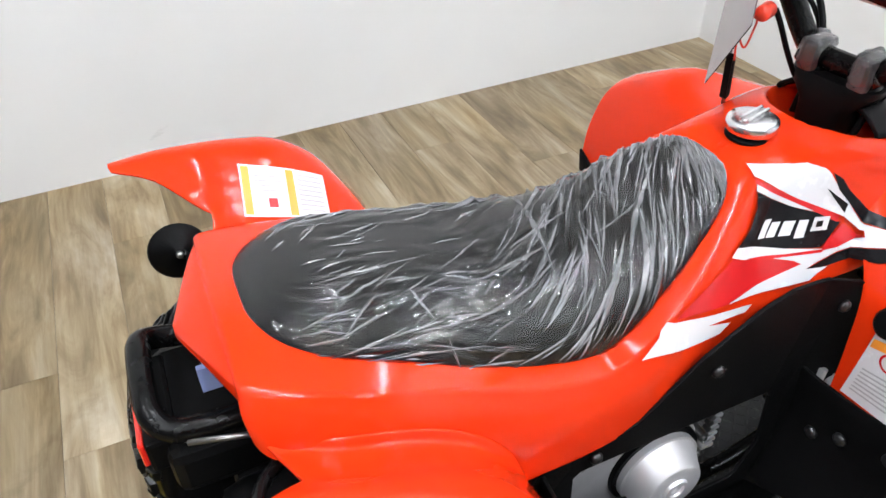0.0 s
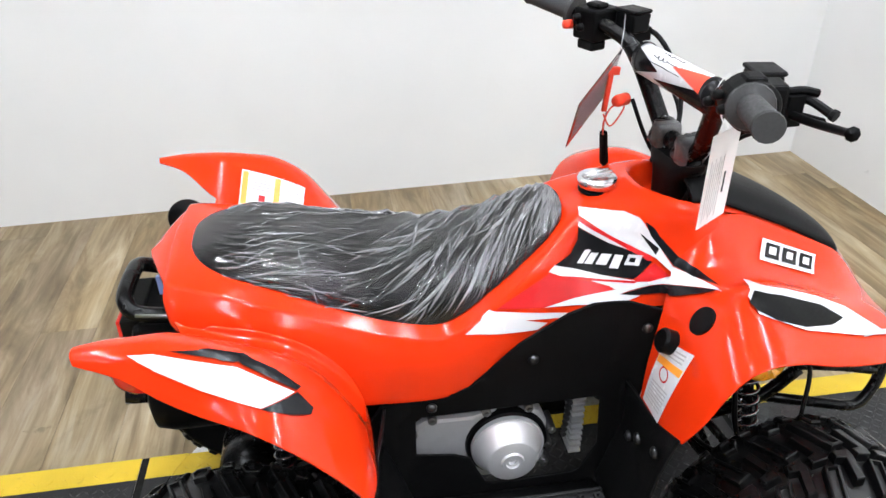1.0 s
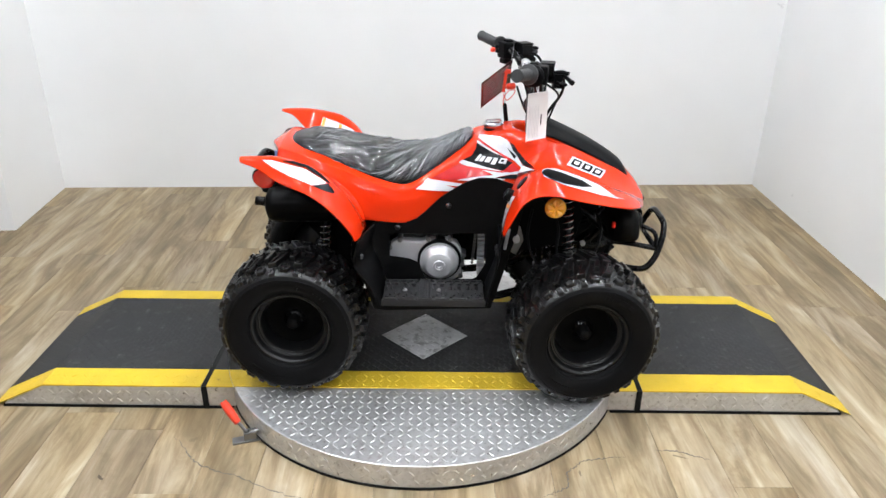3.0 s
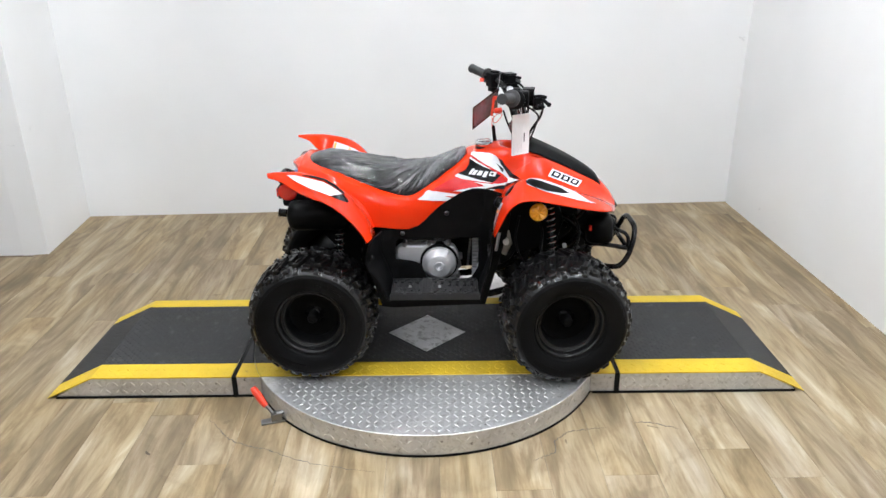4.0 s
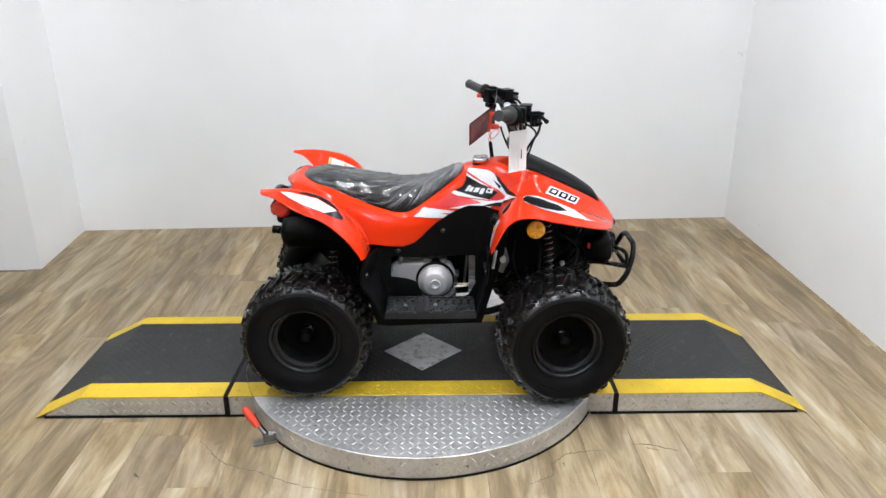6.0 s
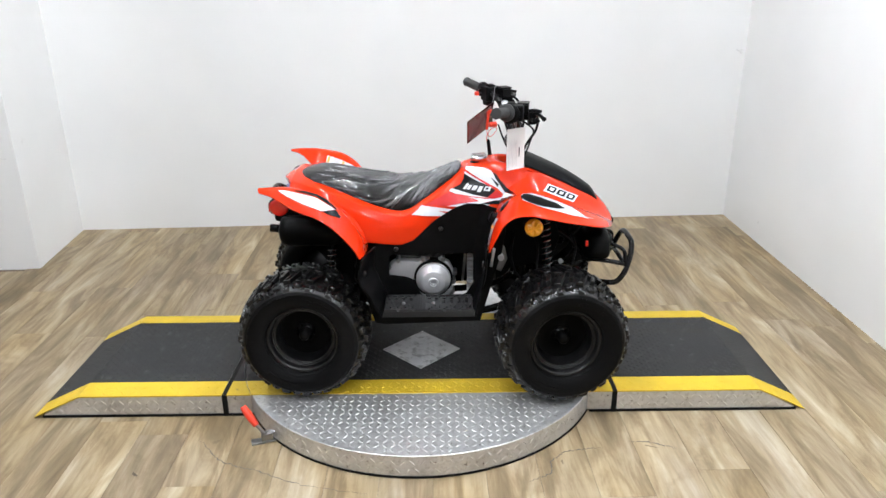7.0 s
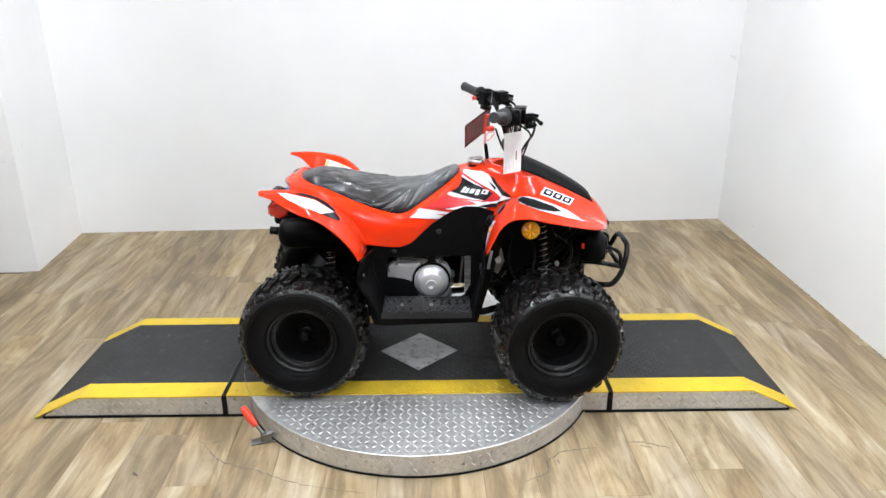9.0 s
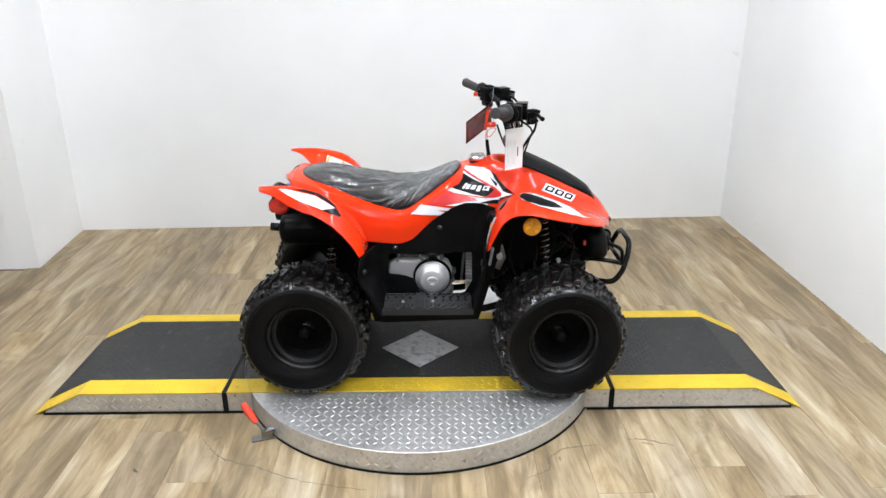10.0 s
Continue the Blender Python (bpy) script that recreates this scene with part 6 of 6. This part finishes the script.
vinyl("white_stripe", TANK, WHITE_DECAL, 0.0030, [(-0.032, 0.45), (0.004, 0.479), (0.115, 0.465), (0.105, 0.459), (0.052, 0.462), (0.084, 0.454), (0.069, 0.446), (0.008, 0.447)])
vinyl("white_stripe", FRONTV, WHITE_DECAL, 0.0030, [(0.41, 0.450), (0.421, 0.462), (0.465, 0.4505), (0.508, 0.4355), (0.548, 0.417), (0.598, 0.379), (0.55, 0.388), (0.471, 0.408), (0.417, 0.432)])
vinyl("black_vent", FRONTV, BLACK_PLASTIC, 0.0034, [(0.409, 0.445), (0.42, 0.455), (0.452, 0.447), (0.507, 0.427), (0.533, 0.409), (0.511, 0.406), (0.471, 0.411), (0.437, 0.423), (0.415, 0.436)])
vinyl("grey_tip", FRONTV, GREY_PRINT, 0.0033, [(0.55, 0.386), (0.572, 0.390), (0.612, 0.380)])
vinyl("white_stripe", REARV, WHITE_DECAL, 0.0030, [(-0.569, 0.468), (-0.544, 0.467), (-0.505, 0.456), (-0.463, 0.444), (-0.408, 0.409), (-0.445, 0.401), (-0.5, 0.426), (-0.544, 0.451)])
vinyl("black_wedge", REARV, BLACK_DECAL, 0.0033, [(-0.530, 0.4668), (-0.490, 0.4635), (-0.455, 0.4535), (-0.425, 0.434), (-0.400, 0.411), (-0.406, 0.410), (-0.461, 0.448), (-0.505, 0.460)])
vinyl("black_wedge", REARV, BLACK_DECAL, 0.0032, [(-0.445, 0.400), (-0.405, 0.408), (-0.390, 0.388), (-0.394, 0.383), (-0.417, 0.389)])


def within_quad(q, u0, u1, v0, v1, slant=0.0):
    """A part of a four-cornered label: u runs along it, v down it."""
    tl, tr, br, bl = [Vector((*p, 0)) for p in q]

    def at(u, v):
        p = tl.lerp(tr, u).lerp(bl.lerp(br, u), v)
        return (p.x, p.y)
    return [at(u0 + slant, v0), at(u1 + slant, v0), at(u1, v1), at(u0, v1)]


# maker's mark on the tank: plain slanted white blocks
MARK = ((0.139, 0.554), (0.224, 0.542), (0.222, 0.519), (0.127, 0.531))
# model mark on the nose: a white label with black blocks
NOSE_MARK = ((0.466, 0.512), (0.553, 0.477), (0.541, 0.450), (0.454, 0.483))
for u0, u1, v0, v1 in ((0.03, 0.13, 0.12, 0.95), (0.15, 0.27, 0.28, 0.95), (0.32, 0.48, 0.30, 0.95), (0.53, 0.66, 0.30, 1.12), (0.74, 0.96, 0.22, 0.86)):
    sticker("mark_block", within_quad(MARK, u0, u1, v0, v1, 0.05), TANK, WHITE_DECAL, atv, "white printed block", 0.0062)
sticker("mark_block", within_quad(MARK, 0.80, 0.89, 0.40, 0.68, 0.02), TANK, BLACK_DECAL, atv, "black printed block", 0.0068)
plate = sticker("nose_label", NOSE_MARK, FRONTV, WHITE_DECAL, atv, "white label with black blocks", 0.0044)
for u0, u1, v0, v1 in ((0.07, 0.32, 0.16, 0.84), (0.38, 0.64, 0.16, 0.84), (0.70, 0.94, 0.16, 0.84)):
    sticker("label_block", within_quad(NOSE_MARK, u0, u1, v0, v1), FRONTV, BLACK_DECAL, plate, "black printed block", 0.0056)
for u0, u1, v0, v1 in ((0.13, 0.26, 0.32, 0.68), (0.45, 0.57, 0.32, 0.68), (0.76, 0.88, 0.32, 0.68)):
    sticker("label_gap", within_quad(NOSE_MARK, u0, u1, v0, v1), FRONTV, WHITE_DECAL, plate, "white gap", 0.0063)

# warning label on the inside of the far rear fender
d_top = (0.0, 0.55, -0.83)
dd, a1, a2 = axes_for(d_top)


def to_plane(*pts):
    return [(Vector(p).dot(a1), Vector(p).dot(a2)) for p in pts]


LAB = to_plane((-0.378, 0.238, 0.640), (-0.280, 0.240, 0.602), (-0.288, 0.176, 0.585), (-0.387, 0.182, 0.610))
lab = sticker("warning_label", LAB, d_top, WHITE_DECAL, atv, "white warning label with orange bands", 0.003)
for u0, u1 in ((0.02, 0.11), (0.53, 0.62)):
    sticker("orange_band", within_quad(LAB, u0, u1, 0.04, 0.96), d_top, ORANGE_PRINT, lab, "orange band", 0.0035)
sticker("red_sign", within_quad(LAB, 0.3, 0.4, 0.62, 0.8), d_top, DARKRED_DECAL, lab, "small dark red sign", 0.0035)
for k in range(5):
    sticker("text_bar", within_quad(LAB, 0.16, 0.48, 0.1 + 0.09 * k, 0.13 + 0.09 * k), d_top, GREY_PRINT, lab, "grey line of small print", 0.0035)
for k in range(8):
    sticker("text_bar", within_quad(LAB, 0.66, 0.95, 0.1 + 0.1 * k, 0.13 + 0.1 * k), d_top, GREY_PRINT, lab, "grey line of small print", 0.0035)

# warning label on the leg of the near front fender
d_leg = (0.85, 0.48, -0.22)
dd, a1, a2 = axes_for(d_leg)
LEG = to_plane((0.194, -0.206, 0.545), (0.212, -0.262, 0.563), (0.169, -0.268, 0.457), (0.177, -0.206, 0.445))
leg = sticker("warning_label", LEG, d_leg, WHITE_DECAL, atv, "white warning label with an orange band", 0.003)
sticker("orange_band", within_quad(LEG, 0.03, 0.97, 0.22, 0.32), d_leg, ORANGE_PRINT, leg, "orange band", 0.0035)
for k in range(7):
    sticker("text_bar", within_quad(LEG, 0.12, 0.88, 0.58 + 0.05 * k, 0.60 + 0.05 * k), d_leg, GREY_PRINT, leg, "grey line of small print", 0.0035)
for k in range(3):
    sticker("text_bar", within_quad(LEG, 0.15, 0.85, 0.05 + 0.05 * k, 0.07 + 0.05 * k), d_leg, GREY_PRINT, leg, "grey line of small print", 0.0035)
ringc = Vector((0.186, -0.236, 0.512))
bm = bmesh.new()
ang = [2 * math.pi * k / 24 for k in range(24)]
mid = Vector(to_plane(tuple(ringc))[0])
sides = [[(mid.x + r * math.cos(a), mid.y + r * math.sin(a)) for a in ang] for r in (0.0105, 0.0082)]
for k in range(24):
    j = (k + 1) % 24
    quad = [bm.verts.new(a1 * a + a2 * b - dd) for a, b in (sides[0][k], sides[0][j], sides[1][j], sides[1][k])]
    bm.faces.new(quad)
for v in bm.verts:
    hit, nrm, _, _ = SHELL.ray_cast(v.co, dd)
    if hit is None:
        hit, nrm, _, _ = SHELL.find_nearest(v.co + dd * 0.9)
    v.co = hit + (-nrm if nrm.dot(dd) > 0 else nrm) * 0.0036
part("red_ring", bm, DARKRED_DECAL, leg, "dark red ban sign")

# choke knob and plug on the near leg
for nm, p, r, h in (("choke_knob", (0.190, -0.216, 0.552), 0.017, 0.020), ("plug", (0.226, -0.236, 0.592), 0.020, 0.005)):
    bm = bmesh.new()
    revolve(bm, [(0.0005, h), (r * 0.8, h), (r, h * 0.8), (r, -0.006), (0.0005, -0.006)], 20)
    ob = part(nm, bm, BLACK_SATIN, atv, "black rubber", smooth="edges")
    hit, nrm, _, _ = SHELL.find_nearest(Vector(p))
    if nrm.dot(Vector((-0.85, -0.48, 0.22))) < 0:
        nrm = -nrm
    ob.matrix_basis = Matrix.Translation(hit) @ nrm.to_track_quat("Y", "Z").to_matrix().to_4x4()

# ---- things that hang from the handlebar ----
tag = thing("price_tag", "white paper tag hanging from the handlebar", "tag", ATV @ pose(0.262, -0.142, 0.749, 0, 0, 34))
bm = bmesh.new()
box(bm, -0.035, 0.035, -0.0006, 0.0006, -0.064, 0.064)
part("card", bm, PAPER, tag, "white paper card")
bm = bmesh.new()
box(bm, 0.012, 0.0155, -0.0012, -0.0007, -0.025, 0.004)
part("black_mark", bm, BLACK_DECAL, tag, "black upright bar")
for k in range(7):
    bm = bmesh.new()
    box(bm, -0.028 + 0.0052 * k, -0.027 + 0.0052 * k, -0.0011, -0.0007, -0.056 + 0.004 * (k % 3), 0.03 - 0.006 * (k % 2))
    part("text_bar", bm, TAG_PRINT, tag, "pale grey line of small print")
bm = bmesh.new()
tube(bm, [(0.0, 0, 0.06), (0.01, 0.012, 0.095), (0.02, 0.02, 0.125), (0.012, 0.03, 0.10), (0.0, 0.002, 0.06)], 0.0008, 6)
part("string", bm, PAPER, tag, "white string")

p0, px_, pz_ = Vector((0.118, -0.002, 0.807)), Vector((0.09, 0.086, 0.05)), Vector((0.006, 0.05, -0.08))
ex = px_.normalized()
ez = (-pz_ + ex * pz_.dot(ex)).normalized()
m = Matrix.Identity(4)
for i, v in enumerate((ex, ez.cross(ex), ez)):
    m.col[i][:3] = v
m.translation = p0
card = thing("warning_card", "dark red printed card hanging from the handlebar", "card", ATV @ m)
bm = bmesh.new()
box(bm, 0.0, 0.134, -0.0006, 0.0006, -0.094, 0.0)
part("card", bm, DARK_CARD, card, "dark red glossy card")
for k in range(11):
    bm = bmesh.new()
    box(bm, 0.008, 0.122 - 0.012 * (k % 3), -0.0011, -0.0007, -0.012 - 0.0072 * k, -0.0095 - 0.0072 * k)
    part("text_bar", bm, CARD_PRINT, card, "grey line of small print")
bm = bmesh.new()
tube(bm, [(0.128, 0, -0.008), (0.15, 0.01, 0.012), (0.165, 0.02, 0.03)], 0.0007, 6)
part("tie", bm, GREY_PRINT, card, "grey plastic tie")

tether = thing("tether_strap", "red plastic tether strap hanging from the stop switch", "strap", ATV @ pose(0.190, 0.078, 0.798, 0, 6, 10))
bm = bmesh.new()
box(bm, -0.0042, 0.0042, -0.0025, 0.0025, -0.034, 0.032)
box(bm, -0.008, 0.013, -0.0035, 0.0035, 0.022, 0.034)
part("strap", bm, RED_TOUCH, tether, "red plastic strip", bevel=0.0015)
bm = bmesh.new()
tube(bm, [(0.0, 0, -0.038), (0.012, -0.006, -0.055), (0.03, 0, -0.04), (0.036, 0.004, -0.026), (0.018, 0.008, -0.03), (0.004, 0.0, -0.05), (0.004, -0.004, -0.07)], 0.0013, 6, 8)
part("cord", bm, RED_TOUCH, tether, "thin red cord", smooth=True)

fob = thing("ignition_key", "black ignition key hanging on a wire over the tank", "key", ATV @ pose(0.2, 0.087, 0.672, 0, -8, 20))
bm = bmesh.new()
outline = [(0.0062 * math.cos(a) * (1.0 if math.sin(a) < 0 else 0.85), 0.030 + 0.024 * (1 if math.sin(a) > 0 else -1) + 0.006 * math.sin(a)) for a in [2 * math.pi * (k + 0.5) / 20 for k in range(20)]]
for y in (-0.004, 0.004):
    bm.faces.new([bm.verts.new((x, y, z)) for x, z in (outline if y < 0 else outline[::-1])])
front, back = [list(f.verts) for f in bm.faces]
back.reverse()
for i in range(20):
    bm.faces.new((front[(i + 1) % 20], front[i], back[i], back[(i + 1) % 20]))
box(bm, -0.0018, 0.0018, -0.0046, 0.0046, 0.014, 0.050)
part("key_head", bm, BLACK_PLASTIC, fob, "black plastic head", bevel=0.001)
bm = bmesh.new()
box(bm, -0.0035, 0.0035, -0.001, 0.001, -0.012, 0.014)
part("key_blade", bm, STEEL, fob, "steel blade")
bm = bmesh.new()
tube(bm, [(0, 0, 0.05), (0.003, 0.002, 0.07), (0.004, -0.002, 0.092), (0.0, 0, 0.112)], 0.001, 6)
part("wire", bm, STEEL, fob, "thin wire", smooth=True)
# ---- floor boards ----
floor = thing("floor", "worn greyish oak-look vinyl boards", "floor", pose(0, 0, 0, 0, 0, 1.0), kind="structure")
bm = bmesh.new()
box(bm, XN - 0.12, 1.86, YF - 0.12, 1.86, -0.06, -0.0025)
part("subfloor", bm, UNDERLAY, floor)
BW, BL = 0.152, 1.22


def board_mesh(length):
    me = bpy.data.meshes.new("board")
    bm = bmesh.new()
    g, h = 0.0004, length / 2
    a = [bm.verts.new(q) for q in ((-BW / 2 + g, -h + g, -0.006), (BW / 2 - g, -h + g, -0.006), (BW / 2 - g, h - g, -0.006), (-BW / 2 + g, h - g, -0.006))]
    c = [bm.verts.new((v.co.x, v.co.y, -0.0005)) for v in a]
    d = [bm.verts.new((v.co.x * (1 - 0.001 / BW), v.co.y, 0.0)) for v in a]
    for p, q in ((a, c), (c, d)):
        for i in range(4):
            bm.faces.new((p[i], p[(i + 1) % 4], q[(i + 1) % 4], q[i]))
    bm.faces.new(d)
    bm.to_mesh(me)
    bm.free()
    me.materials.append(PLANK)
    return me


whole = board_mesh(BL)
shift = random.Random(5)
x = 1.78
while x > XN - 0.05:
    far_end = 1.80 if x > -2.0 else 1.0
    y = far_end + BL * shift.random()
    while y > YF - 0.05:
        top, low = min(y, far_end), max(y - BL, YF - 0.08)
        if top - low > 0.03:
            b = new("board", whole if top - low > BL - 0.001 else board_mesh(top - low))
            b.parent = floor
            b.location = (x, (top + low) / 2, 0.0)
        y -= BL
    x -= BW

# torn lines that the turning table has left in the boards
CRACK = worn("torn_vinyl_edge", (0.10, 0.085, 0.07), 0.7, fine=120, vary=0.3, relief=0.0)
rough_edge = random.Random(8)


def torn_line(pts, width, mat, label):
    """A thin uneven strip that lies on the boards."""
    line = catmull([(x, y, 0) for x, y in pts], 9)
    bm = bmesh.new()
    rows = []
    for i, p in enumerate(line):
        d = (line[min(i + 1, len(line) - 1)] - line[max(i - 1, 0)]).normalized()
        n = Vector((-d.y, d.x, 0))
        p = p + n * rough_edge.uniform(-0.0035, 0.0035)
        w = width * rough_edge.uniform(0.25, 1.0) * min(1.0, 0.2 + 4 * min(i, len(line) - 1 - i) / len(line))
        rows.append([bm.verts.new((*(p + n * k * w).xy, 0.0005 if k else 0.0009)) for k in (-1, 0, 1)])
    for a, b in zip(rows, rows[1:]):
        for k in (0, 1):
            bm.faces.new((a[k], a[k + 1], b[k + 1], b[k]))
    part("floor_crack", bm, mat, floor, label)


torn_line([(-0.684, -0.407), (-0.64, -0.455), (-0.607, -0.501), (-0.55, -0.535), (-0.477, -0.561), (-0.39, -0.605), (-0.29, -0.644), (-0.15, -0.672)], 0.0022, CRACK, "thin dark torn line in the boards")
torn_line([(0.300, -0.640), (0.331, -0.623), (0.372, -0.600), (0.379, -0.553), (0.41, -0.52), (0.439, -0.505), (0.50, -0.495), (0.545, -0.49)], 0.0022, CRACK, "thin dark torn line in the boards")
torn_line([(0.63, -0.462), (0.689, -0.470), (0.72, -0.484), (0.765, -0.503)], 0.0030, CRACK, "thin dark torn line in the boards")
